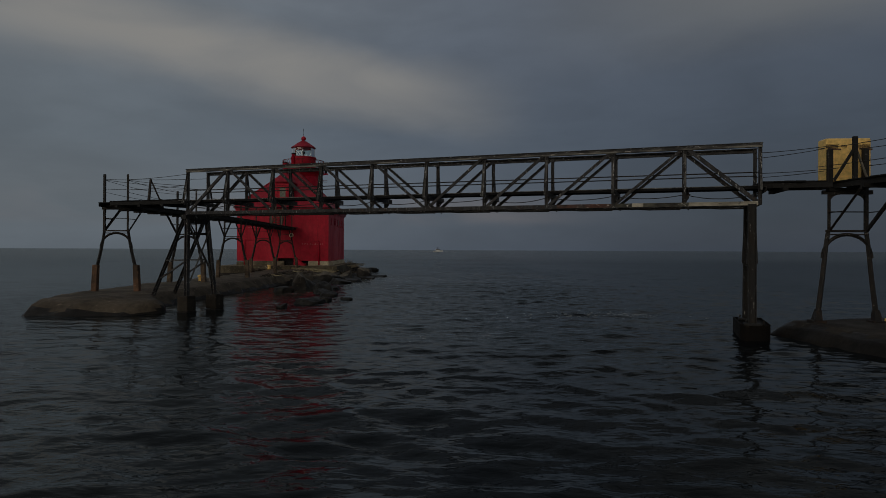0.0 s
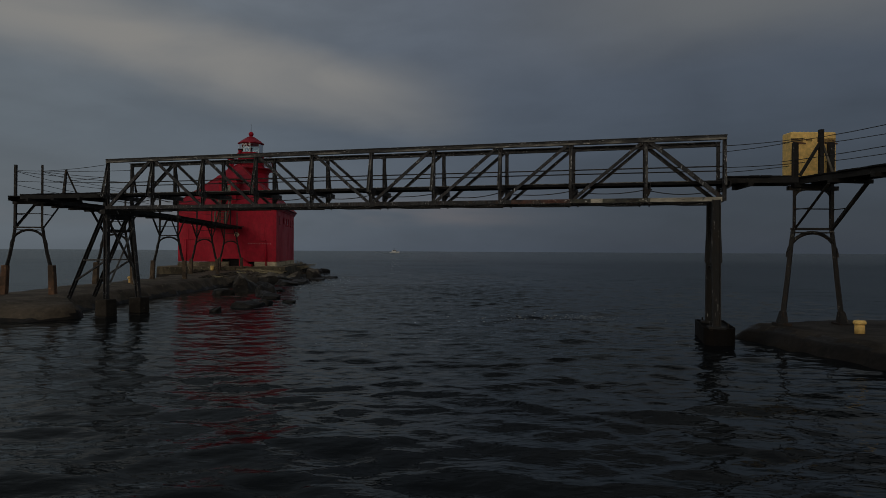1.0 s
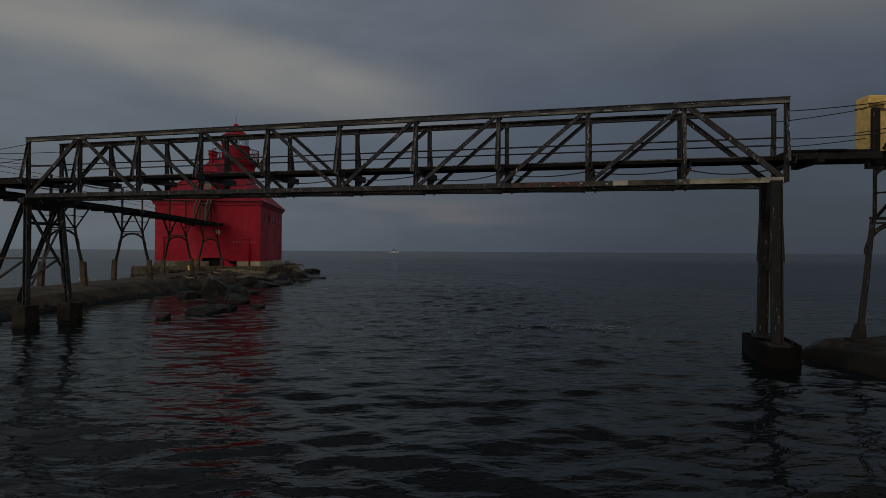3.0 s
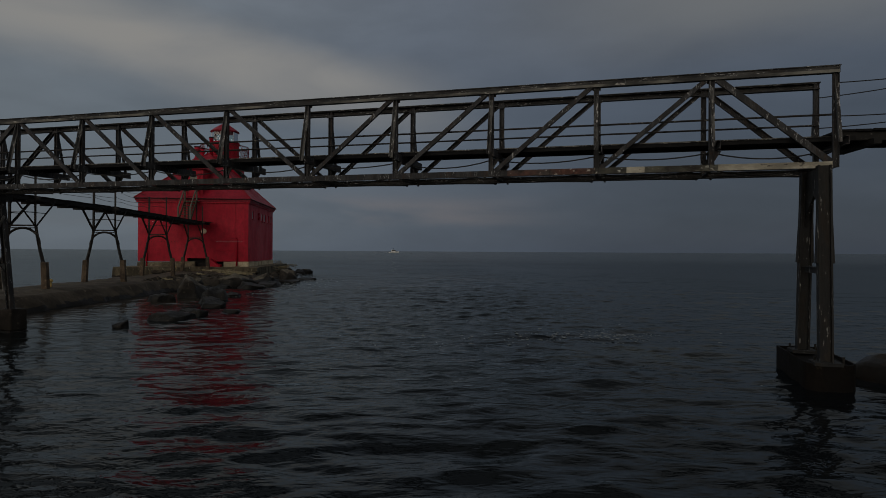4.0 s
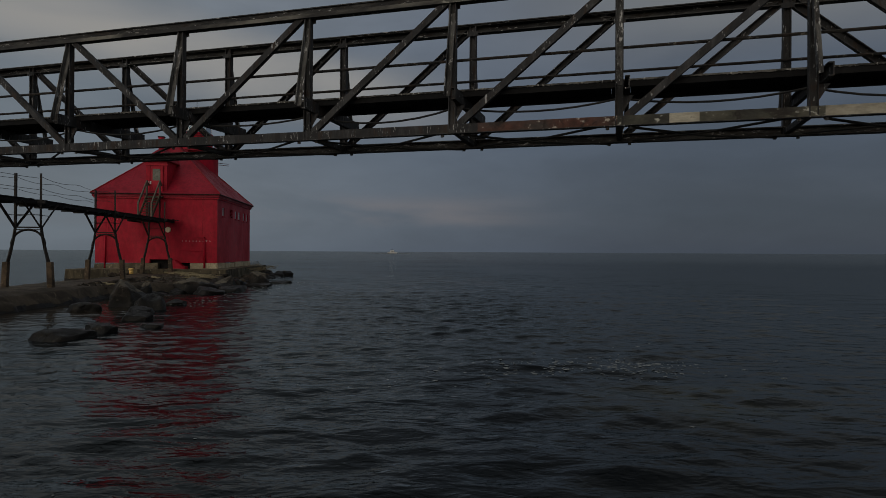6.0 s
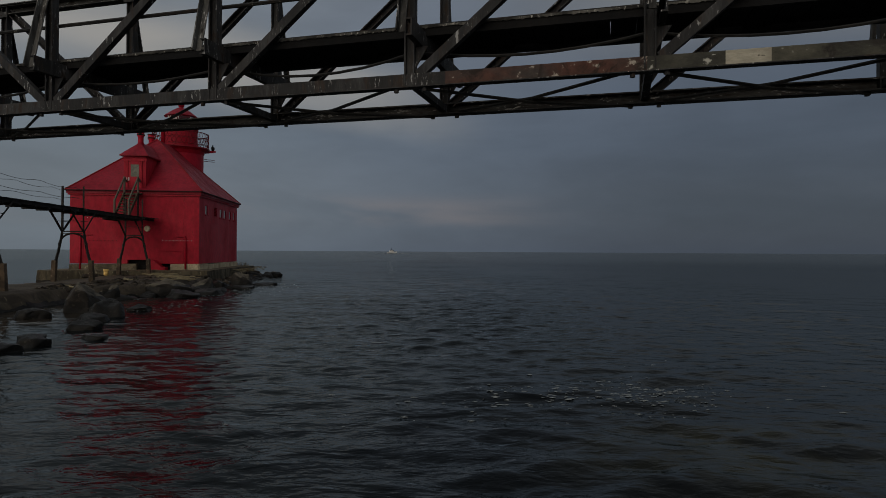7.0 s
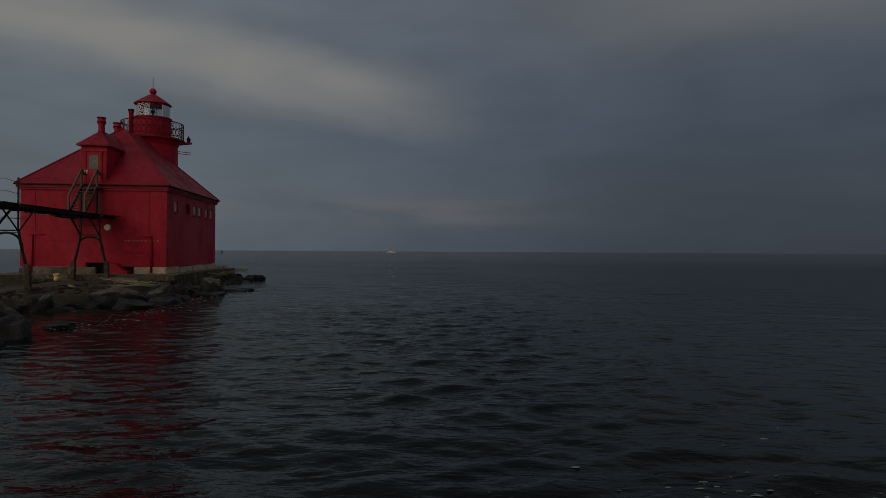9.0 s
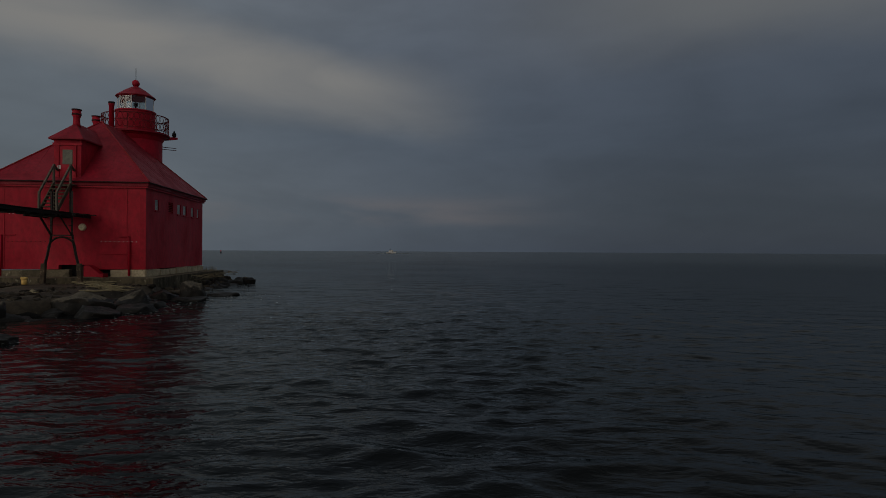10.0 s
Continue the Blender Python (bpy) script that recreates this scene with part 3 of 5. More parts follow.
def boulder(at, size, seed, material, label, squash=0.62, turn=0.0, facets=None):
    bm = B()
    bmesh.ops.create_icosphere(bm, subdivisions=4, radius=1.0)
    off = Vector((seed * 3.7, seed * 1.3, seed * 2.9))
    rng = random.Random(seed)
    cuts = []
    for k in range(13):
        side = Vector((rng.uniform(-1, 1), rng.uniform(-1, 1), 0)).normalized()
        lift = rng.uniform(1.4, 4.0) if k < 4 else rng.uniform(-0.3, 0.45)
        cuts.append(((side + Vector((0, 0, lift))).normalized(), rng.uniform(0.55, 0.75) if k < 4 else rng.uniform(0.62, 0.92)))
    cuts = facets or cuts
    rot = Matrix.Rotation(turn, 3, "Z")
    for v in bm.verts:
        p = v.co.copy()
        for n, d in cuts:
            over = p.dot(n) - d
            if over > 0:
                p -= n * over * 0.97
        p += noise.noise_vector(p * 1.3 + off) * 0.13 + noise.noise_vector(p * 3.6 + off) * 0.06 + noise.noise_vector(p * 9.0 + off) * 0.04
        p = Vector((p.x * size[0], p.y * size[1], p.z * size[2] if p.z > 0 else p.z * size[2] * squash))
        v.co = rot @ p + Vector(at)
    ob = solo("boulder", bm, material, at, label, "boulder", "boulders round the island", smooth=True)
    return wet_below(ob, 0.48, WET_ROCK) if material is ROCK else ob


def make_rocks():
    wet, dry, pale = "dark wet boulder half sunk in the lake", "weathered brown-grey boulder beside the concrete platform", "large pale-topped upright boulder on the island's shore"
    block = [(Vector(n).normalized(), d) for n, d in (((0.42, 0.05, 0.9), 0.70), ((-0.95, -0.1, 0.22), 0.66), ((0.1, -1, 0.18), 0.66), ((0.85, -0.45, 0.35), 0.74), ((-0.5, -0.6, 0.75), 0.86), ((0.1, 1, 0.2), 0.7), ((-0.5, 0.8, 0.5), 0.8))]
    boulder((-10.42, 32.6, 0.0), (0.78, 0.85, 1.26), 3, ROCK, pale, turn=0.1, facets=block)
    for k, (x, y, sx, sy, sz) in enumerate((
            (-10.72, 30.22, 0.63, 0.41, 0.44), (-8.85, 30.86, 0.57, 0.55, 0.77), (-8.48, 29.58, 0.69, 0.46, 0.35), (-7.75, 25.74, 0.41, 0.37, 0.25), (-7.66, 27.75, 0.46, 0.37, 0.30),
            (-7.39, 23.73, 0.78, 0.46, 0.35), (-7.16, 24.92, 0.42, 0.37, 0.32), (-6.43, 26.02, 0.39, 0.33, 0.18), (-7.97, 21.90, 0.25, 0.22, 0.24), (-8.71, 32.96, 0.46, 0.39, 0.30),
            (-9.9, 39.2, 0.95, 0.8, 0.45), (-9.3, 40.8, 0.65, 0.8, 0.42), (-9.9, 43.0, 0.7, 0.9, 0.32), (-9.4, 46.0, 0.9, 0.8, 0.24), (-9.1, 49.2, 0.9, 1.0, 0.22))):
        boulder((x, y, LAKE), (sx, sy, sz), 20 + k, WET_ROCK, wet, turn=k * 0.8)
    for k, (x, y, sx, sy, sz) in enumerate((
            (-12.3, 37.6, 0.6, 0.6, 1.2), (-11.0, 40.3, 1.2, 0.9, 1.15), (-10.05, 41.9, 0.8, 0.75, 1.1), (-11.3, 43.2, 0.7, 0.8, 0.8), (-11.4, 45.0, 0.9, 0.8, 0.8), (-11.2, 47.2, 0.9, 0.8, 0.85), (-9.85, 47.3, 0.78, 0.75, 1.5),
            (-12.9, 59.2, 0.7, 0.7, 0.8), (-12.2, 60.2, 0.8, 0.7, 0.72), (-11.6, 61.0, 0.6, 0.6, 0.85), (-12.4, 62.4, 0.7, 0.7, 0.8))):
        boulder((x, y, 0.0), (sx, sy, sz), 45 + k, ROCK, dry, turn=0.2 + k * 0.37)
    rng = random.Random(4)
    for k in range(46):
        y = 36.0 + 24 * rng.random()
        out = rng.random()
        if y < 48:
            x = on_pier(y - 20.7, 1.9 + 2.4 * min(1.0, (y - 34) / 6), 0).x + out * 1.1 - 0.4
        else:
            x = -12.6 - 0.105 * (y - 49) + out * 2.0
        big = rng.uniform(0.3, 0.72)
        h = (0.88 - 0.55 * out) * rng.uniform(0.8, 1.15)
        boulder((x, y, 0.0), (big * rng.uniform(0.8, 1.3), big * rng.uniform(0.7, 1.1), h), 60 + k, ROCK if out < 0.55 else WET_ROCK, dry if out < 0.55 else wet, turn=rng.random() * 3)


def make_rubble():
    """Broken stone heaped on the bank and along the platform's foot."""
    rng = random.Random(31)
    bm = B()
    for k in range(760):
        if k < 420:
            y = rng.uniform(35.0, 48.3)
            w = min(1.0, max(0.0, (y - 35.2) / 6.0))
            w = 0.3 + 2.5 * w * w * (3 - 2 * w)
            f = rng.random()
            p = on_pier(y - 20.7, 1.2 + w * f, 0.77 - 0.12 * f)
        elif k < 640:
            n, f = rng.uniform(-1.0, 12.5), rng.random()
            p = on_house(1.15 + 1.1 * f, n, 0.48 - 0.35 * f)
        else:
            d = rng.uniform(-6.0, 1.0)
            p = on_house(d, -1.85 - 0.4 * rng.random(), 0.72)
        r = 0.05 + 0.17 * rng.random() ** 2
        m = Matrix.Translation(p) @ Matrix.Rotation(rng.random() * 6.3, 4, "Z") @ Matrix.Rotation(rng.uniform(-0.6, 0.6), 4, "X") @ Matrix.Diagonal((r * rng.uniform(0.9, 1.7), r, r * rng.uniform(0.5, 0.9), 1))
        made = bmesh.ops.create_icosphere(bm, subdivisions=1, radius=1.0, matrix=m)
        for v in made["verts"]:
            v.co += Vector((rng.gauss(0, 1), rng.gauss(0, 1), rng.gauss(0, 1))) * r * 0.16
    solo("shore_rubble", bm, RUBBLE, (-12.5, 45.0, 0.7), "broken brown stone rubble heaped along the island's bank", "rubble", kind="stuff")


def make_logs():
    rng = random.Random(8)
    for k, (x, y, z, a, n) in enumerate(((-14.3, 46.6, 0.86, -0.55, 2.4), (-12.6, 45.3, 0.86, -0.3, 1.9), (-13.4, 41.3, 0.88, -0.9, 1.5), (-14.9, 48.0, 0.9, 0.12, 2.0), (-13.3, 36.6, 0.80, -0.75, 1.6), (-12.1, 43.2, 0.80, 0.5, 1.2))):
        pts = []
        for j in range(7):
            f = j / 6 - 0.5
            pts.append((x + math.cos(a) * n * f + 0.05 * math.sin(j * 2.1 + k), y + math.sin(a) * n * f + 0.05 * math.cos(j * 1.7 + k), z + 0.02 * math.sin(j * 2 + k)))
        solo("driftwood_log", tube(B(), pts, [0.055 - 0.006 * j for j in range(7)], 7), GRASS_ROCK, (x, y, z - 0.05), "thin bleached driftwood log stranded on the bank", "driftwood", "driftwood on the bank", smooth=True)


make_rubble()
make_logs()
make_rocks()

# ---- the bridge ----


def make_truss():
    br = thing("truss_bridge", on_truss(9.1, TW / 2, 3.6), "weathered riveted steel truss footbridge with flaking paint", "bridge")
    zt, zb = 5.248, 3.647
    for off, face, near in ((0.0, -1, True), (TW, 1, False)):
        bm = channel(B(), on_truss(NODES[0] - 0.05, off, zt - 0.065), on_truss(NODES[-1] + 0.05, off, zt - 0.065), 0.09, 0.105, 0.012, face=face)
        beam(bm, on_truss(NODES[0] - 0.06, off, zt - 0.006), on_truss(NODES[-1] + 0.06, off, zt - 0.006), 0.13, 0.012)
        part("top_chord", bm, STEEL_PALE, br)
        # pale strip: the chord's lit lower edge is put into its colour
        oo = off + (0.052 if off else -0.052)
        part("chord_angle", beam(B(), on_truss(NODES[0] - 0.04, oo, zt - 0.094), on_truss(NODES[-1] + 0.04, oo, zt - 0.094), 0.014, 0.046), LIT_FLANGE, br)
        hb = 0.10
        runs = [(NODES[0] - 0.08, NODES[7] + 0.3, STEEL), (NODES[7] + 0.3, NODES[8] - 0.02, RUST_STEEL), (NODES[8] - 0.02, NODES[8] + 0.50, OLIVE_STEEL), (NODES[8] + 0.50, NODES[8] + 0.79, CREAM_STEEL), (NODES[8] + 0.79, NODES[9] + 0.1, OLIVE_STEEL), (NODES[9] + 0.1, NODES[10] - 0.05, CREAM_STEEL)] if near else [(NODES[0] - 0.08, NODES[10] - 0.05, STEEL_PALE)]
        for s0, s1, mat in runs:
            part("bottom_chord", channel(B(), on_truss(s0, off, zb + 0.008 + hb / 2), on_truss(s1, off, zb + 0.008 + hb / 2), 0.065 if near else 0.09, hb, 0.012, face=face), mat, br)
        part("bottom_flange", beam(B(), on_truss(NODES[0] - 0.08, off, zb + 0.004), on_truss(NODES[10] - 0.05, off, zb + 0.004), 0.085 if near else 0.12, 0.008), STEEL, br)
        for k, s in enumerate(NODES):
            end = k in (0, len(NODES) - 1)
            bm = B()
            w = 0.085
            lo, hi = on_truss(s, off, zb + 0.02), on_truss(s, off, zt - 0.02)
            girder(bm, lo, hi, 0.075, w, 0.012, up=TD)
            part("vertical", bm, STEEL, br)
            # small gusset on the inner face
            gi = off + (-0.05 if off else 0.05)
            if not end:
                # knee plate under the floor beam
                bm = B()
                ps = [(s + 0.04, 3.975), (s + 0.15, 3.975), (s + 0.04, 3.80)]
                lo, hi = ([bm.verts.new(on_truss(a, off + q, z)) for a, z in ps] for q in (-0.006, 0.006))
                bm.faces.new(lo[::-1])
                bm.faces.new(hi)
                for j in range(3):
                    bm.faces.new((lo[j], lo[(j + 1) % 3], hi[(j + 1) % 3], hi[j]))
                part("knee_plate", bm, STEEL, br)
                part("gusset", beam(B(), on_truss(s - 0.07, gi, zt - 0.125), on_truss(s + 0.07, gi, zt - 0.125), 0.01, 0.06), STEEL, br)
            # strut from the floor beam's end up to the chord
            out = -0.25 if off == 0 else TW + 0.25
            bm = angle_bar(B(), on_truss(s, out, 4.03), on_truss(s, off, zt - 0.10), 0.062 if near else 0.045, 0.01, up=TD)
            part("side_strut", bm, STRUT, br)
        for k in range(10):
            a, b = NODES[k], NODES[k + 1]
            rising = k == 0 or 5 <= k <= 8
            p, q = (on_truss(a + 0.07, off, zb + 0.10), on_truss(b - 0.07, off, zt - 0.09)) if rising else (on_truss(a + 0.07, off, zt - 0.09), on_truss(b - 0.07, off, zb + 0.10))
            big = k in (0, 9)
            w = 0.10 if big else 0.075
            bm = channel(B(), p, q, 0.06, w, 0.01, face=face)
            part("diagonal", bm, STEEL, br)
        bm = tube(B(), [on_truss(NODES[0], off + (0.06 if near else -0.06), 4.50), on_truss(NODES[-1], off + (0.06 if near else -0.06), 4.50)], 0.017)
        part("hand_rail", bm, BENT_STEEL, br)
        so = 0.10 if near else 0.66
        bm = beam(B(), on_truss(NODES[0] - 0.5, so, 4.122), on_truss(NODES[-1] + 0.3, so, 4.122), 0.05, 0.075)
        part("stringer", bm, TARRED, br)
    # splintered edge of the deck, bleached where it has frayed
    rng = random.Random(6)
    for off in (0.068, 0.692):
        bm = B()
        top, low = [], []
        for k in range(1240):
            s = -0.38 + 0.015 * k
            z = 4.166 + rng.uniform(-0.002, 0.003)
            top.append([bm.verts.new(on_truss(s, off + q, z)) for q in (-0.005, 0.005)])
            z = 4.152 - 0.012 * rng.random() ** 2
            low.append([bm.verts.new(on_truss(s, off + q, z)) for q in (-0.005, 0.005)])
        for j in range(1239):
            a, b, c, d = low[j], low[j + 1], top[j + 1], top[j]
            bm.faces.new((a[0], b[0], c[0], d[0]))
            bm.faces.new((a[1], d[1], c[1], b[1]))
            bm.faces.new((d[0], c[0], c[1], d[1]))
            bm.faces.new((a[0], a[1], b[1], b[0]))
        part("edge_board", bm, FRAYED, br, "splintered bleached deck edge")
    for k, s in enumerate(NODES):
        bm = channel(B(), on_truss(s + 0.08, -0.28, 4.045), on_truss(s + 0.08, TW + 0.28, 4.045), 0.05, 0.135, 0.012, face=-1)
        part("floor_beam", bm, STEEL, br)
        bm = beam(B(), on_truss(s, 0.04, 3.70), on_truss(s, TW - 0.04, 3.70), 0.06, 0.06)
        part("bottom_strut", bm, STEEL, br)
    for k in range(10):
        for p, q in (((NODES[k] + 0.1, 0.0), (NODES[k + 1] - 0.1, TW)), ((NODES[k] + 0.1, TW), (NODES[k + 1] - 0.1, 0.0))):
            up = 0.0 if p[1] == 0 else 0.035
            bm = tube(B(), [on_truss(*p, zb - 0.01 + up), on_truss((p[0] + q[0]) / 2, TW / 2, zb - 0.045 + up), on_truss(*q, zb - 0.01 + up)], 0.014)
            part("brace_rod", bm, CABLE, br)
    for off in (0.0, TW):
        for s in NODES:
            for q in (-0.12, 0.12):
                if s + q > NODES[-1]:
                    continue
                part("bolt", tube(B(), [on_truss(s + q, off, zb + 0.002), on_truss(s + q, off, zb - 0.03)], 0.02, 6), STEEL, br)
    # conduit slung under the deck
    pts = []
    for k in range(10):
        a, b = NODES[k], NODES[k + 1]
        sag = 0.10 + 0.03 * math.sin(k * 2.3)
        pts += [on_truss(a + (b - a) * j / 8, 0.10, 3.97 - sag * (1 - (2 * j / 8 - 1) ** 2)) for j in range(8)]
    pts.append(on_truss(NODES[-1], 0.1, 3.97))
    part("cable", tube(B(), pts, 0.012), CABLE, br)
    # deck boards
    rng = random.Random(2)
    shapes = []
    for j in range(5):
        bm = B()
        bmesh.ops.create_cube(bm, size=1.0)
        bmesh.ops.scale(bm, vec=(0.197, 0.47 + 0.02 * j, 0.042), verts=bm.verts)
        bmesh.ops.bevel(bm, geom=bm.edges[:], offset=0.006, segments=1, affect="EDGES")
        me = bpy.data.meshes.new("plank")
        bm.to_mesh(me)
        bm.free()
        me.materials.append(TARRED)
        shapes.append(me)
    for k in range(94):
        s = -0.35 + k * 0.2
        ob = new("plank", shapes[rng.randrange(5)])
        ob.parent = br
        ob.matrix_basis = Matrix.Translation(on_truss(s, 0.38 + rng.uniform(-0.02, 0.02), 4.145 + rng.uniform(-0.006, 0.006)) - ORIGIN[br.name]) @ Matrix.Rotation(TA + rng.uniform(-0.01, 0.01), 4, "Z") @ Matrix.Rotation(rng.uniform(-0.02, 0.02), 4, "X")
    return shapes


PLANKS = make_truss()


def footing(name, centre, sx, sy, turn, z1, label, cased=False):
    ft = thing(name, (centre[0], centre[1], -0.8), label, "footing", "bridge footings")
    rot = Matrix.Rotation(turn, 3, "Z")

    def block(sx, sy, z0, z1, bevel, rough):
        bm = B()
        bmesh.ops.create_cube(bm, size=1.0)
        bmesh.ops.scale(bm, vec=(sx, sy, z1 - z0), verts=bm.verts)
        soften(bm, bevel)
        if rough:
            roughen(bm, 4, rough, 2.2, centre[0])
        bmesh.ops.rotate(bm, matrix=rot, verts=bm.verts)
        bmesh.ops.translate(bm, vec=(centre[0], centre[1], (z0 + z1) / 2), verts=bm.verts)
        return bm

    if cased:
        def outline(k):
            """A long plan with a square far end and a rounded near one."""
            x, y = sx / 2 - k, sy / 2 - k
            turn = [(x * math.cos(a), -y + x * 0.8 + x * 0.8 * math.sin(a)) for a in [math.pi + math.pi * j / 16 for j in range(17)]]
            return [(*(rot @ Vector((px, py, 0)) + Vector((*centre, 0))).xy,) for px, py in turn + [(x, y), (-x, y)]]

        part("block", prism(B(), outline(0.03), -0.8, z1 - 0.05), BLACK_STEEL, ft)
        bm = B()
        rings = [[bm.verts.new((*p, z)) for p in outline(k)] for k, z in ((0.0, -0.8), (0.0, z1), (0.028, z1), (0.028, -0.8))]
        for r0, r1 in zip(rings, rings[1:]):
            for j in range(len(r0)):
                bm.faces.new((r0[j], r0[(j + 1) % len(r0)], r1[(j + 1) % len(r0)], r1[j]))
        part("steel_casing", bm, BLACK_STEEL, ft)
        for s in (-1, 1):
            for q in (-1, 1):
                p = rot @ Vector((s * 0.2, q * (sy / 2 - 0.28), 0)) + Vector((centre[0], centre[1], z1 - 0.05))
                part("anchor_bolt", tube(B(), [p, p + Vector((0, 0, 0.14))], 0.02, 6), COLUMN_STEEL, ft)
    else:
        part("block", block(sx, sy, 0.25, z1, 0.04, 0.02), DARK_CONCRETE, ft)
        part("base_block", block(sx + 0.05, sy + 0.05, -0.8, 0.254, 0.05, 0.03), WET, ft)
    return ft


def make_right_support():
    c = on_truss(18.15, TW / 2, 0)
    footing("bridge_footing", (c.x - 0.01, c.y + 0.06), 0.70, 2.0, TA, 0.61, "dark wet steel-cased concrete block carrying the bridge columns", cased=True)
    su = thing("bridge_support", (c.x, c.y, 0.62), "dark stained steel column pair under the truss bridge", "bridge support")
    for low, high in ((-0.25, -0.14), (1.0, 0.76)):
        foot, top = on_truss(18.05, low, 0.66), on_truss(18.05, high, 3.68)
        mid = foot.lerp(top, 0.50)
        part("column", girder(B(), foot, top, 0.15, 0.19, 0.025, up=TD), COLUMN_STEEL, su)
        for q in (-1, 1):
            bm = beam(B(), mid + TD * q * 0.10, mid.lerp(top, 0.75) + TD * q * 0.08, 0.12, 0.05, up=TD, h2=0.012)
            part("wing_plate", bm, COLUMN_STEEL, su)
        bm = beam(B(), foot - Vector((0, 0, 0.03)), foot + Vector((0, 0, 0.02)), 0.38, 0.38, up=TD)
        part("base_plate", bm, COLUMN_STEEL, su)
    part("tie", beam(B(), on_truss(18.05, -0.1, 2.10), on_truss(18.05, 0.8, 2.10), 0.13, 0.012), COLUMN_STEEL, su)
    part("tie", beam(B(), on_truss(18.05, -0.1, 2.05), on_truss(18.05, 0.8, 2.05), 0.04, 0.09), COLUMN_STEEL, su)
    # web plate under the truss, cut to a pointed arch
    bm = B()
    mid = 0.31
    ps = [(-0.12, 3.66), (-0.16, 2.75)] + [(-0.16 + (mid + 0.16) * f, 2.75 + 0.50 * f ** 0.6) for f in (0.15, 0.35, 0.6, 0.8, 1.0)]
    ps += [(0.82 - (0.82 - mid) * f, 2.75 + 0.50 * f ** 0.6) for f in (0.8, 0.6, 0.35, 0.15)] + [(0.82, 2.75), (0.76, 3.66)]
    fr, bk = ([bm.verts.new(on_truss(18.05 + q, o, z)) for o, z in ps] for q in (-0.02, 0.02))
    n = len(ps)
    bm.faces.new(fr)
    bm.faces.new(bk[::-1])
    for k in range(n):
        bm.faces.new((fr[k], bk[k], bk[(k + 1) % n], fr[(k + 1) % n]))
    bmesh.ops.recalc_face_normals(bm, faces=bm.faces[:])
    part("web_plate", bm, COLUMN_STEEL, su)


def make_left_support():
    for off, dx in ((-0.03, 0.0), (TW + 0.05, 0.3)):
        c = on_truss(0.1 + dx, off, 0)
        footing("bridge_footing", (c.x, c.y), 0.45, 0.45, TA, 0.79, "worn square concrete footing in the water")
    c = on_truss(-0.6, TW / 2, 0.7)
    su = thing("bridge_support", c, "dark riveted steel trestle with raking legs under the truss bridge", "bridge support")
    for off, low, high in ((0.0, 0.08, 0.1), (TW, 0.42, 0.06)):
        part("column", girder(B(), on_truss(low, off, 0.74), on_truss(high, off, 3.66), 0.13, 0.14, 0.025, up=TD), STEEL, su)
        part("raking_leg", channel(B(), on_truss(-1.42, off, 0.76), on_truss(0.02, off, 3.62), 0.09, 0.105, 0.014), STEEL, su)
        part("brace", angle_bar(B(), on_truss(-0.86, off, 2.02), on_truss(0.08, off, 2.04), 0.05), STEEL_PALE, su)
        part("brace", angle_bar(B(), on_truss(-1.13, off, 1.35), on_truss(0.06, off, 2.02), 0.05), STEEL, su)
    part("cross_brace", angle_bar(B(), on_truss(0.12, 0.03, 1.18), on_truss(0.2, TW - 0.03, 3.1), 0.065), BARE_STEEL, su, "pale flaking cross brace")
    part("cross_brace", angle_bar(B(), on_truss(0.28, TW - 0.03, 1.7), on_truss(0.15, 0.03, 3.3), 0.085), STEEL, su)
    part("splice_plate", beam(B(), on_truss(0.34, TW - 0.10, 1.25), on_truss(0.25, TW - 0.10, 1.9), 0.10, 0.02, up=TD), BARE_STEEL, su, "pale bare splice plate")
    part("cap_beam", beam(B(), on_truss(0.1, -0.2, 3.56), on_truss(0.1, TW + 0.2, 3.56), 0.22, 0.14), COLUMN_STEEL, su)
    part("cap_plate", beam(B(), on_truss(0.12, 0.05, 3.42), on_truss(0.12, TW - 0.05, 3.42), 0.03, 0.18), COLUMN_STEEL, su)
    part("tie", beam(B(), on_truss(0.1, 0, 2.98), on_truss(0.1, TW, 2.98), 0.06, 0.08), COLUMN_STEEL, su)


make_right_support()
make_left_support()

# ---- walkway bents ----
DECK_Z = 4.21


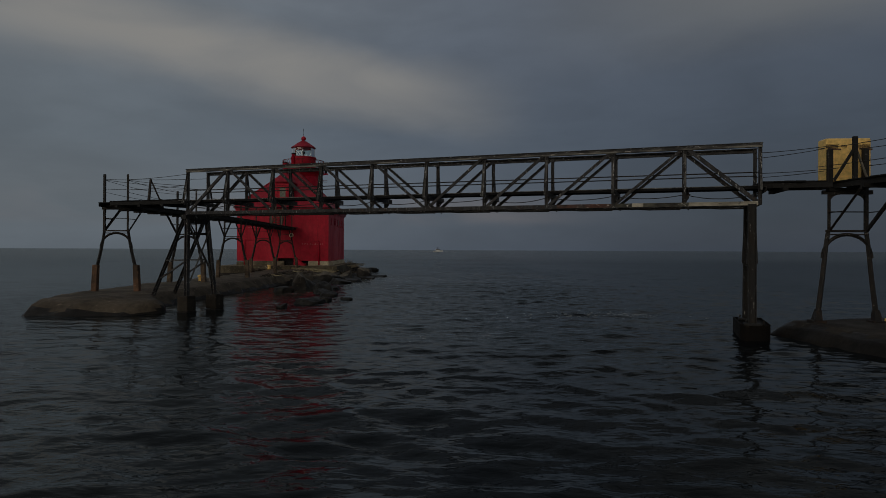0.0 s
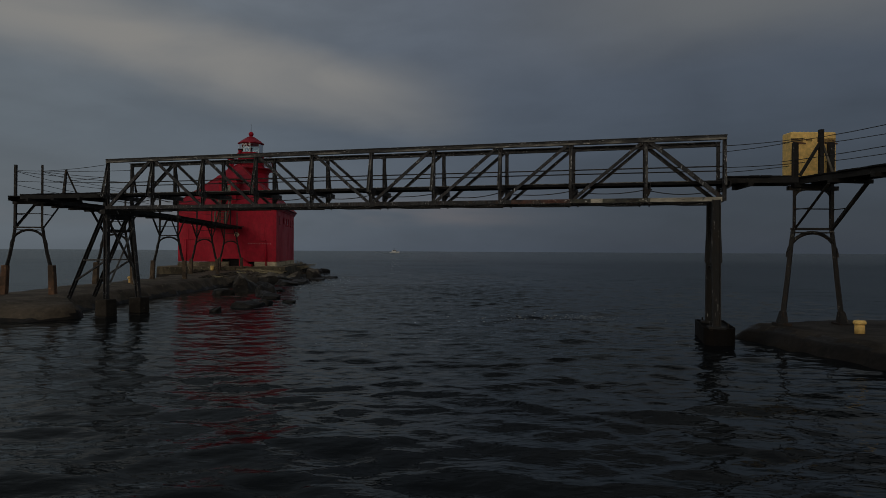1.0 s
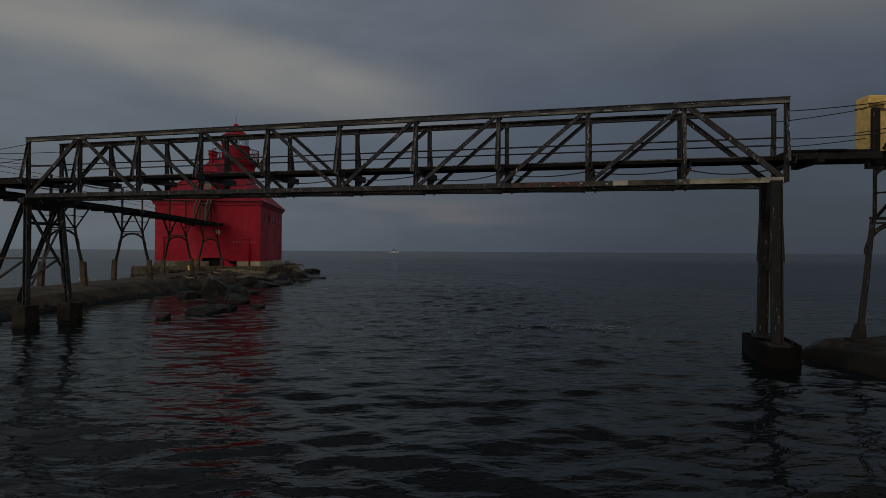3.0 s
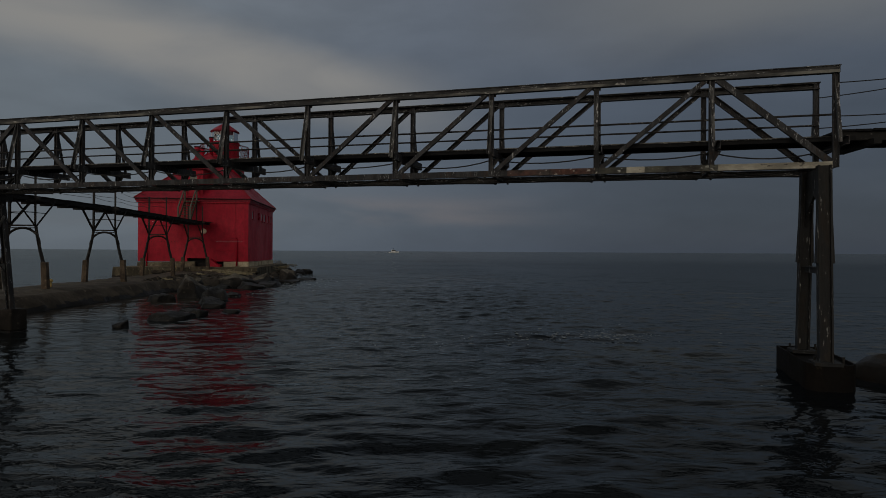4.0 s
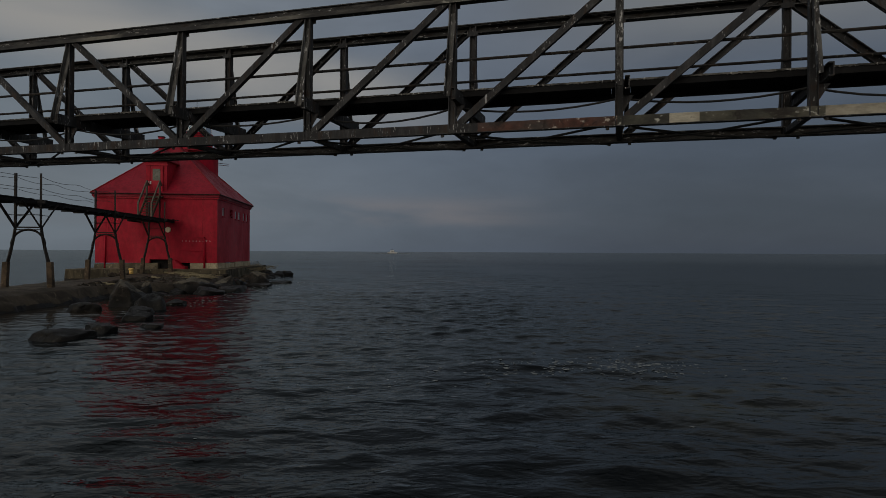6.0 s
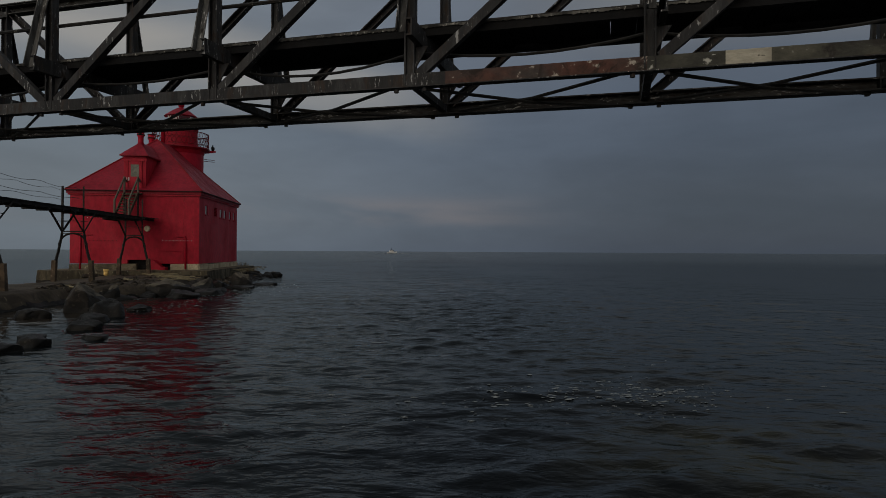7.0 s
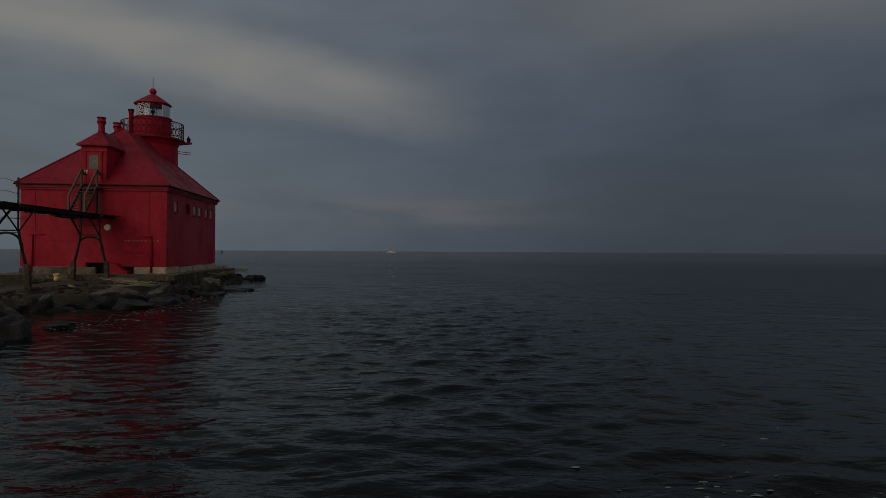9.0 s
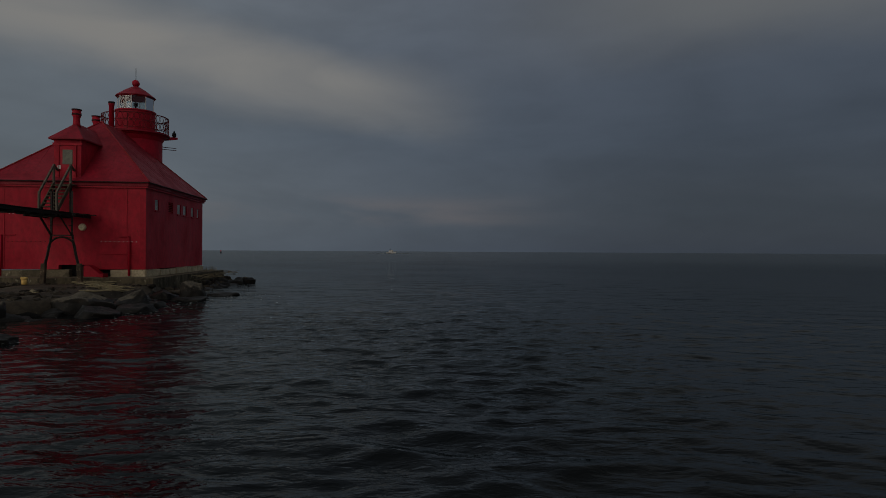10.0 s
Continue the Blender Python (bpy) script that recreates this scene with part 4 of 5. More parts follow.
def make_bent(pads=True, knees=(-1, 1), sleeve=SLEEVE, top=4.42):
    """A two-legged steel bent across x, its foot at z 0."""
    be = thing("walkway_bent", (0, 0, 0), ("dark steel walkway bent with an arched tie and brown sleeves" if sleeve is SLEEVE else "dark steel walkway bent with an arched tie and rusted sleeves") if pads else "dark steel walkway bent with an arched tie on foot plates", "trestle", "walkway bents")
    for s in (-1, 1):
        if pads:
            bm = beam(B(), (s * 0.86, 0, -0.25), (s * 0.80, 0, 0.96), 0.215, 0.215, up=(0, 1, 0), w2=0.20, h2=0.20)
            soften(bm, 0.015, 1)
            part("pile_sleeve", bm, sleeve, be, "square pile sleeve" if sleeve is SLEEVE else "rust-stained square pile sleeve")
        else:
            bm = beam(B(), (s * 0.75, 0, -0.04), (s * 0.75, 0, 0.03), 0.34, 0.30, up=(0, 1, 0))
            beam(bm, (s * 0.75, 0, 0.03), (s * 0.72, 0, 0.30), 0.20, 0.18, up=(0, 1, 0), w2=0.12, h2=0.12)
            part("foot_plate", bm, BENT_STEEL, be)
        z0 = 0.7 if pads else 0.0
        x0 = 0.81 if pads else 0.75
        leg = [(s * x0, 0, z0), (s * (0.47 + (x0 - 0.47) * 0.52), 0, 1.35 if pads else 1.1), (s * 0.53, 0, 1.92), (s * 0.475, 0, 2.3)]
        part("leg", tube(B(), leg, [0.075, 0.067, 0.062, 0.058], 4), BENT_STEEL, be)
        part("post", angle_bar(B(), (s * 0.475, 0, 2.28), (s * 0.47, 0, top), 0.08, 0.012, up=(0, 1, 0), face=s), BENT_STEEL, be)
        for q in knees:
            part("knee_brace", angle_bar(B(), (s * 0.475, q * 0.03, 2.32), (s * 0.45, q * 1.25, 3.30), 0.068, 0.012, face=s), BENT_STEEL, be)
            part("brace_tie", tube(B(), [(s * 0.475, 0, 2.78), (s * 0.46, q * 0.6, 2.78)], 0.014), BENT_STEEL, be)
    arch = [(0.62 * math.cos(a), 0, 1.62 + 0.60 * math.sin(a)) for a in [math.pi * k / 18 for k in range(19)]]
    part("arch", tube(B(), arch, 0.045, 4), BENT_STEEL, be)
    bm = beam(B(), (-0.52, 0, 2.31), (0.52, 0, 2.31), 0.10, 0.055)
    beam(bm, (-0.52, 0, 2.22), (0.52, 0, 2.22), 0.10, 0.03)
    part("tie_beam", bm, BENT_STEEL, be)
    part("cross_tie", tube(B(), [(-0.475, 0, 2.80), (0.475, 0, 2.80)], 0.016), BENT_STEEL, be)
    part("cap_beam", beam(B(), (-0.62, 0, 3.30), (0.62, 0, 3.30), 0.10, 0.10), BENT_STEEL, be)
    for s in (-1, 1):
        # curved corner bracket under the cap
        bm = B()
        ps = [(0.44, 3.26), (0.44, 3.02)] + [(0.44 - 0.25 * (1 - math.cos(a)), 3.02 + 0.22 * math.sin(a)) for a in [math.pi / 2 * k / 5 for k in range(1, 6)]] + [(0.19, 3.26)]
        fr, bk = ([bm.verts.new((s * x, q, z)) for x, z in ps] for q in (-0.01, 0.01))
        n = len(ps)
        bm.faces.new(fr)
        bm.faces.new(bk[::-1])
        for j in range(n):
            bm.faces.new((fr[j], bk[j], bk[(j + 1) % n], fr[(j + 1) % n]))
        bmesh.ops.recalc_face_normals(bm, faces=bm.faces[:])
        part("corner_bracket", bm, BENT_STEEL, be)
    return be


BENT_U = [1.5, 7.35, 12.9, 19.8, 27.1]


def make_bents():
    slant = math.degrees(math.atan2(UX.y, UX.x))
    end, first, last = make_bent(knees=(1,), sleeve=PAD, top=4.54), make_bent(), make_bent(knees=(-1,))
    end.matrix_basis = pose(*on_pier(BENT_U[0], 0, 0.83), 0, 0, 3.0)
    for k, u in enumerate(BENT_U[1:]):
        p = on_pier(u, 0, 0.83)
        if k == 0:
            first.matrix_basis = pose(*p, 0, 0, 2.0)
        elif k < 3:
            copy_thing(first, pose(*p, 0, 0, slant))
        else:
            last.matrix_basis = pose(*p, 0, 0, slant)
    turn = math.degrees(math.atan2(VX.y, VX.x))
    other = make_bent(pads=False, knees=(-1,))
    other.matrix_basis = pose(RB.x, RB.y, 0.66, 0, 0, 2.0)
    far = RB + V * 6.8
    copy_thing(other, pose(far.x, far.y, 0.66, 0, 0, turn))


make_bents()


def make_walkway(name, line, label, wires=True, width=1.0, start=0.0, stop=0.0):
    """A plank deck on two stringers along a straight line, with slung hand lines."""
    a, b = (Vector(p) for p in line)
    ax = (b - a).normalized()
    side = Vector((ax.y, -ax.x, 0))
    wk = thing(name, (a + b) / 2, label, "walkway")
    for s in (-1, 1):
        part("stringer", channel(B(), a + side * s * 0.38 - Vector((0, 0, 0.09)), b + side * s * 0.38 - Vector((0, 0, 0.09)), 0.06, 0.13, 0.012, face=-s), DECK, wk)
        if wires:
            for z in (0.92, 0.45):
                n = max(2, int((b - a).length / 1.0))
                pts = []
                for k in range(n + 1):
                    w = (k * (b - a).length / n) % 6.6 / 6.6
                    pts.append((a + ax * start).lerp(b - ax * stop, k / n) + side * s * 0.47 + Vector((0, 0, z - 0.12 * (1 - (2 * w - 1) ** 2) * (1 if z > 0.5 else 0.7))))
                part("hand_line", tube(B(), pts, 0.009, 5), CABLE, wk)
    rng = random.Random(len(name))
    turn = math.atan2(ax.y, ax.x)
    n = int((b - a).length / 0.25)
    for k in range(n):
        ob = new("plank", PLANKS[rng.randrange(5)])
        ob.parent = wk
        p = a + ax * (0.12 + 0.25 * k) - ORIGIN[wk.name] + Vector((0, 0, -0.002 + rng.uniform(-0.006, 0.006)))
        ob.matrix_basis = Matrix.Translation(p) @ Matrix.Rotation(turn + rng.uniform(-0.03, 0.03), 4, "Z") @ Matrix.Diagonal((1.22, width / 0.56, 1, 1))
    for k in range(int((b - a).length / 1.1)):
        p = a + ax * (0.5 + 1.1 * k) - Vector((0, 0, 0.19))
        part("joist", beam(B(), p - side * 0.56, p + side * 0.56, 0.12, 0.09), DECK, wk)
    return wk


def Z(p, z):
    return Vector((p.x, p.y, z))


make_walkway("island_walkway", (Z(on_pier(1.0, 0, 0), DECK_Z), Z(on_pier(12.8, 0, 0), DECK_Z)), "long narrow plank walkway on steel bents along the island pier", start=0.5)
make_walkway("island_walkway", (Z(on_pier(12.85, 0, 0), DECK_Z), Z(on_pier(27.9, 0, 0), DECK_Z)), "long narrow plank walkway on steel bents leading to the lighthouse", stop=8.1)
make_walkway("link_walkway", (Z(on_truss(-3.72, TW / 2 + 0.1, 0), DECK_Z + 0.005), Z(on_truss(-0.2, TW / 2, 0), DECK_Z - 0.01)), "short plank walkway joining the bridge to the island bent", wires=False, width=0.9)
tail = on_truss(18.25, TW / 2, 0)
make_walkway("mainland_link_walkway", (Z(tail, DECK_Z), Z(RB + Vector((-0.5, 0.05, 0)), DECK_Z + 0.01)), "short plank walkway between the bridge and the mainland bent", wires=False)
make_walkway("mainland_walkway", (Z(RB - V * 0.5, DECK_Z), Z(RB + V * 12, DECK_Z)), "narrow plank walkway running along the mainland pier")


def make_line(a, b, sag):
    """A thin slack hand line between two posts."""
    a, b = Vector(a), Vector(b)
    pts = [a.lerp(b, k / 10) - Vector((0, 0, sag * (1 - (k / 5 - 1) ** 2))) for k in range(11)]
    solo("hand_line", tube(B(), pts, 0.009, 5), CABLE, a, "thin dark slack hand line strung between steel posts", "hand line", "hand lines at the bridge ends")


for off, za, zb, zc, zd in ((0.0, 5.16, 5.08, 4.76, 4.66), (TW, 5.16, 5.02, 4.78, 4.60)):
    post = on_pier(BENT_U[0], -0.47 if off else 0.47, 0)
    end = on_truss(NODES[0], off, 0)
    for p, q in ((za, zb), (za - 0.02, zd), (zc, zd + 0.03)):
        make_line(Z(post, p), Z(end, q), 0.03)
    tail = on_truss(NODES[-1], off, 0)
    for p, q in ((4.94, 5.12), (4.42, 4.54)):
        make_line(Z(tail, p), (8.60, 14.78, q) if not off else (8.57, 15.4, q), 0.02)


def make_small_post(at, h, label):
    po = thing("guard_post", at, label, "post", "guard posts on the walkways")
    at = Vector(at)
    part("stake", beam(B(), at, at + Vector((0.07, 0, h)), 0.075, 0.075, w2=0.055, h2=0.055), BENT_STEEL, po)
    part("stay", angle_bar(B(), at + Vector((0.42, 0, 0)), at + Vector((0.07, 0, h * 0.95)), 0.04, 0.008), BENT_STEEL, po)


make_small_post(Z(on_truss(-1.75, 0.1, 0), DECK_Z), 0.78, "short leaning dark steel stanchion on the walkway")

# ---- mainland bent: panel and posts ----


def make_panel():
    y, mx = RB.y + 0.22, 9.15
    pn = thing("yellow_cabinet", (mx, y, DECK_Z), "faded yellow sheet-metal cabinet behind the walkway posts", "cabinet")
    bm = B()
    bmesh.ops.create_cube(bm, size=1.0)
    bmesh.ops.scale(bm, vec=(1.12, 0.42, 1.20), verts=bm.verts)
    soften(bm, 0.05, 3)
    bmesh.ops.translate(bm, vec=(mx, y + 0.2, DECK_Z + 0.575), verts=bm.verts)
    part("body", bm, YELLOW, pn)
    for x in (-0.36, 0.42):
        part("rust_strap", beam(B(), (mx + x - 0.16, y - 0.02, DECK_Z + 0.90), (mx + x + 0.16, y - 0.02, DECK_Z + 0.88), 0.012, 0.04), PAD, pn)
    for x, wd, hh in ((-0.42, 0.30, 0.10), (-0.12, 0.16, 0.06), (0.20, 0.24, 0.09), (0.43, 0.20, 0.12)):
        part("rust_patch", soften(beam(B(), (mx + x - wd / 2, y - 0.012, DECK_Z + 0.97), (mx + x + wd / 2, y - 0.012, DECK_Z + 0.96), 0.006, hh), 0.002, 1), RUSTY, pn, "dark rust stain")
    for x, h, w in ((8.57, 0.86, 0.12), (9.44, 0.86, 0.13), (8.99, 1.12, 0.10)):
        po = thing("timber_post", (x, RB.y + (0.0 if w > 0.1 else -0.35), DECK_Z), "square dark timber post standing on the walkway", "post", "posts on the mainland walkway")
        yy = RB.y + (0.0 if w > 0.1 else -0.35)
        part("post", soften(beam(B(), (x, yy, DECK_Z), (x, yy, DECK_Z + h), w, w), 0.01, 1), DECK, po)
        if w < 0.11:
            part("brace", beam(B(), (x - 0.5, yy, DECK_Z + 0.02), (x - 0.04, yy, DECK_Z + 0.78), 0.05, 0.06), DECK, po)
            part("brace", beam(B(), (x + 0.34, yy + 0.05, DECK_Z + 0.02), (x + 0.03, yy, DECK_Z + 0.80), 0.03, 0.05), TIMBER, po, "pale bare timber brace")


make_panel()


def make_bollard(at, label, scale=1.0):
    bo = thing("bollard", at, label, "bollard", "yellow bollards")
    x, y, z = at
    part("stem", lathe(B(), (x, y), [(0.13 * scale, z - 0.05), (0.125 * scale, z + 0.20 * scale)], 16), YELLOW, bo, smooth=True)
    part("cap", lathe(B(), (x, y), [(0.15 * scale, z + 0.20 * scale), (0.17 * scale, z + 0.23 * scale), (0.16 * scale, z + 0.28 * scale), (0.12 * scale, z + 0.31 * scale)], 16), YELLOW, bo, smooth=True)


make_bollard((9.2, 13.72, 0.66), "short faded yellow mooring bollard on wet concrete", 0.8)
make_bollard((-14.6, 29.2, 0.78), "short faded orange-yellow mooring bollard on the island pier", 1.1)
make_bollard((-17.2, 46.4, 0.9), "short faded yellow mooring bollard near the lighthouse platform", 0.95)

# ---- lighthouse ----
WID, DEP, WALL0, WALL1 = 7.62, 10.27, 1.45, 5.74
EAVE, RIDGE = 5.92, 9.78
CEN = -3.856


def house_box(bm, d0, d1, n0, n1, z0, z1):
    ps = [on_house(d, n, 0).xy[:] for d, n in ((d0, n0), (d1, n0), (d1, n1), (d0, n1))]
    return prism(bm, ps, z0, z1)


def make_lighthouse():
    lh = thing("lighthouse", on_house(CEN, DEP / 2, 1.08), "bright red painted lighthouse with hipped roof and round tower", "lighthouse")
    # walls, with window openings in the east one and a low opening in the front
    wins = [(1.28, 1.88, 4.58, 5.19), (4.95, 5.65, 4.58, 5.17), (6.08, 6.78, 4.58, 5.17), (7.72, 8.3, 4.6, 5.19), (8.95, 9.5, 4.6, 5.17)]
    louvre = (3.42, 4.2, 4.66, 5.2)
    bm = B()
    z_lo, z_hi = 4.58, 5.20
    house_box(bm, -0.3, 0, 0, DEP, WALL0, z_lo)
    house_box(bm, -0.3, 0, 0, DEP, z_hi, WALL1)
    cuts = sorted([w[:2] for w in wins] + [louvre[:2]])
    prev = 0.0
    for a, b in cuts + [(DEP, DEP)]:
        house_box(bm, -0.3, 0, prev, a, z_lo, z_hi)
        prev = b
    part("east_wall", bm, RED, lh)
    bm = B()
    prof = [(-WID, WALL0), (-4.25, WALL0), (-4.25, 1.68), (-2.75, 1.68), (-2.75, WALL0), (-0.3, WALL0), (-0.3, WALL1), (-WID, WALL1)]
    fr, bk = ([bm.verts.new(on_house(d, n, z)) for d, z in prof] for n in (0.0, 0.3))
    for k in range(8):
        bm.faces.new((fr[k], bk[k], bk[(k + 1) % 8], fr[(k + 1) % 8]))
    bm.faces.new(fr)
    bm.faces.new(bk[::-1])
    bmesh.ops.recalc_face_normals(bm, faces=bm.faces[:])
    part("front_wall", bm, RED, lh)
    part("front_wall_end", house_box(B(), -0.3, 0.0, -0.001, 0.0, WALL0, WALL1), RED, lh)
    part("west_wall", house_box(B(), -WID, -WID + 0.3, 0.3, DEP, WALL0, WALL1), RED, lh)
    part("back_wall", house_box(B(), -WID + 0.3, -0.3, DEP - 0.3, DEP, WALL0, WALL1), RED, lh)
    part("floor", house_box(B(), -WID + 0.3, -0.3, 0.3, DEP - 0.3, 1.1, 1.3), DARK, lh)
    part("opening_back", house_box(B(), -4.4, -2.6, 0.5, 0.55, 1.1, 1.75), DARK, lh)
    for a, b, z0, z1 in wins:
        wi = part("window", house_box(B(), -0.16, -0.10, a, b, z_lo, z_hi), RED, lh)
        bm = B()
        for d in ((a, a + 0.035), (b - 0.035, b)):
            house_box(bm, -0.07, -0.02, *d, z_lo, z_hi)
        for z in ((z_lo, z_lo + 0.035), (z_hi - 0.035, z_hi)):
            house_box(bm, -0.07, -0.024, a + 0.035, b - 0.035, *z)
        part("window_frame", bm, RED, wi)
        part("pane", house_box(B(), -0.10, -0.05, a + 0.035, b - 0.035, z_lo + 0.035, z_hi - 0.035), SKY_PANE, wi, "pale pane with the sky's reflection painted in")
        part("sill", house_box(B(), 0.0, 0.06, a - 0.05, b + 0.05, z_lo - 0.07, z_lo), RED, wi)
    lo = part("louvre", house_box(B(), -0.22, -0.18, louvre[0], louvre[1], z_lo, z_hi), DARK, lh, "dark slatted louvre")
    for k in range(6):
        z = z_lo + 0.05 + k * 0.1
        part("slat", beam(B(), on_house(-0.06, louvre[0], z), on_house(-0.06, louvre[1], z), 0.12, 0.025, up=(0.5, 0, 1)), RED, lo)
    # low base course: pale stones
    rng = random.Random(5)
    def stones(p0, p1, inner):
        p0, p1 = Vector(p0), Vector(p1)
        length, s = (p1 - p0).length, 0.0
        while s < length - 0.05:
            w = min(rng.uniform(0.7, 1.5), length - s)
            a, b = p0.lerp(p1, s / length), p0.lerp(p1, (s + w - 0.02) / length)
            if not (inner and -4.3 < a.x < -2.2):
                d = (b - a).normalized()
                n = Vector((-d.y, d.x, 0)) * -1
                q = [a + n * rng.uniform(0.03, 0.09), b + n * rng.uniform(0.03, 0.09), b - n * 0.25, a - n * 0.25]
                bm = prism(B(), [on_house(v.x, v.y, 0).xy[:] for v in q][::1], 1.0, WALL0 - rng.uniform(0.004, 0.06))
                bmesh.ops.recalc_face_normals(bm, faces=bm.faces[:])
                part("foundation_stone", roughen(bm, 2, 0.015, 3.0, s), OLD_STONE if inner and a.x < -4.2 else PALE, lh, "stained brown foundation block" if inner and a.x < -4.2 else "pale weathered foundation block")
            s += w
    stones((-WID, 0, 0), (0, 0, 0), True)
    stones((0, 0, 0), (0, DEP, 0), False)
    # cornice
    bm = B()
    o = 0.10
    for args in ((-WID - o, o, -o, 0.0), (-WID - o, o, DEP, DEP + o), (-WID - o, -WID, 0.0, DEP), (0.0, o, 0.0, DEP)):
        house_box(bm, *args, WALL1 - 0.10, WALL1)
    part("frieze", bm, RED, lh)
    o = 0.16
    part("cornice", house_box(B(), -WID - o, o, -o, DEP + o, WALL1 + 0.003, EAVE - 0.02), RED_ROOF, lh)
    # hipped roof
    bm = B()
    o = 0.21
    e = [bm.verts.new(on_house(d, n, EAVE - 0.02)) for d, n in ((-WID - o, -o), (o, -o), (o, DEP + o), (-WID - o, DEP + o))]
    f = [bm.verts.new(on_house(d, n, EAVE + 0.04)) for d, n in ((-WID - o, -o), (o, -o), (o, DEP + o), (-WID - o, DEP + o))]
    r0, r1 = bm.verts.new(on_house(CEN, 3.86, RIDGE)), bm.verts.new(on_house(CEN, DEP - 3.86, RIDGE))
    for k in range(4):
        bm.faces.new((e[k], e[(k + 1) % 4], f[(k + 1) % 4], f[k]))
    bm.faces.new((f[0], f[1], r0))
    bm.faces.new((f[1], f[2], r1, r0))
    bm.faces.new((f[2], f[3], r1))
    bm.faces.new((f[3], f[0], r0, r1))
    bm.faces.new(e[::-1])
    roof = part("roof", bm, RED_ROOF, lh, "dull red standing-seam hipped roof")
    # seams and hips
    for d0, n0, top in ((o, -o, (CEN, 3.86)), (-WID - o, -o, (CEN, 3.86)), (o, DEP + o, (CEN, DEP - 3.86)), (-WID - o, DEP + o, (CEN, DEP - 3.86))):
        part("hip_cap", tube(B(), [on_house(d0, n0, EAVE + 0.05), on_house(*top, RIDGE + 0.01)], 0.045, 6), HIP, roof)
    half = WID / 2 + o
    slope = (RIDGE - EAVE - 0.04) / (3.86 + o)
    for k in range(-6, 7):
        x = k * 0.6
        if abs(x) < 0.75:
            continue
        run = (half - abs(x)) / half * (3.86 + o)
        part("seam", beam(B(), on_house(CEN + x, -o + 0.02, EAVE + 0.05), on_house(CEN + x, -o + run, EAVE + 0.05 + slope * run), 0.012, 0.008), RED_ROOF, roof)
    for k in range(1, 18):
        n = -o + k * 0.6
        edge = min(n + o, DEP + o - n)
        run = min(edge, 3.86 + o) / (3.86 + o) * half
        part("seam", beam(B(), on_house(o - 0.02, n, EAVE + 0.05), on_house(o - run, n, EAVE + 0.05 + (RIDGE - EAVE - 0.04) / half * run), 0.012, 0.008), RED_ROOF, roof)
    # dormer
    c, hw = CEN, 0.66
    do = part("dormer", house_box(B(), c - hw, c + hw, 0.0, 2.3, EAVE - 0.2, 8.12), RED, lh)
    bm = B()
    q = hw + 0.17
    e = [bm.verts.new(on_house(c + d, n, z)) for d, n, z in ((-q, -0.22, 8.06), (q, -0.22, 8.06), (q, 2.6, 8.06), (-q, 2.6, 8.06))]
    f = [bm.verts.new(on_house(c + d, n, z)) for d, n, z in ((-q, -0.22, 8.13), (q, -0.22, 8.13), (q, 2.6, 8.13), (-q, 2.6, 8.13))]
    a, b = bm.verts.new(on_house(c, 0.85, 9.08)), bm.verts.new(on_house(c, 3.3, 9.08))
    for k in range(4):
        bm.faces.new((e[k], e[(k + 1) % 4], f[(k + 1) % 4], f[k]))
    bm.faces.new((f[0], f[1], a))
    bm.faces.new((f[1], f[2], b, a))
    bm.faces.new((f[2], f[3], b))
    bm.faces.new((f[3], f[0], a, b))
    bm.faces.new(e[::-1])
    part("dormer_roof", bm, RED_ROOF, do)
    part("dormer_trim", house_box(B(), c - hw - 0.05, c + hw + 0.05, -0.05, 0.0, 7.78, 7.9), RED, do)
    dr = part("door", house_box(B(), c - 0.36, c + 0.36, -0.04, 0.0, 5.80, 7.70), RED, do)
    part("door_pane", house_box(B(), c - 0.22, c + 0.26, -0.055, -0.04, 6.80, 7.55), DOOR_PANE, dr, "dim greenish door window")
    part("notice", house_box(B(), c - 0.46, c - 0.30, -0.06, -0.045, 6.55, 6.75), WHITE, dr, "small white notice plate")
    bm = B()
    for d in (c - 0.44, c + 0.37):
        house_box(bm, d, d + 0.07, -0.06, 0.0, 5.8, 7.78)
    part("door_frame", bm, RED, do)
    # chimneys
    for d, n, z0, z1, r in ((c, 0.92, 8.85, 9.80, 0.165), (c - 0.84, 5.1, 8.6, 10.33, 0.165)):
        p = on_house(d, n, 0)
        part("chimney", lathe(B(), p.xy[:], [(r * 1.25, z0), (r * 1.05, z0 + 0.25), (r, z0 + 0.3), (r, z1 - 0.42), (r * 1.35, z1 - 0.30), (r * 1.35, z1 - 0.16), (r * 1.12, z1 - 0.10), (r * 1.4, z1 - 0.04), (r * 1.4, z1)], 18), RED, lh, smooth=True)
        part("chimney_cap", lathe(B(), p.xy[:], [(r * 1.36, z1 - 0.05), (r * 1.46, z1 - 0.03), (r * 1.46, z1 + 0.02), (r * 1.0, z1 + 0.02)], 18), SOOT_SHADE, lh, "sooty dark chimney rim")
        part("chimney_band", lathe(B(), p.xy[:], [(r * 1.38, z1 - 0.30), (r * 1.42, z1 - 0.28), (r * 1.42, z1 - 0.24), (r * 1.38, z1 - 0.22)], 18, cap=False), SOOT_SHADE, lh)
    p = on_house(-4.2, 6.0, 0)
    part("stove_pipe", lathe(B(), p.xy[:], [(0.15, 8.9), (0.14, 11.2), (0.17, 11.22), (0.17, 11.4)], 16), RED, lh, smooth=True)
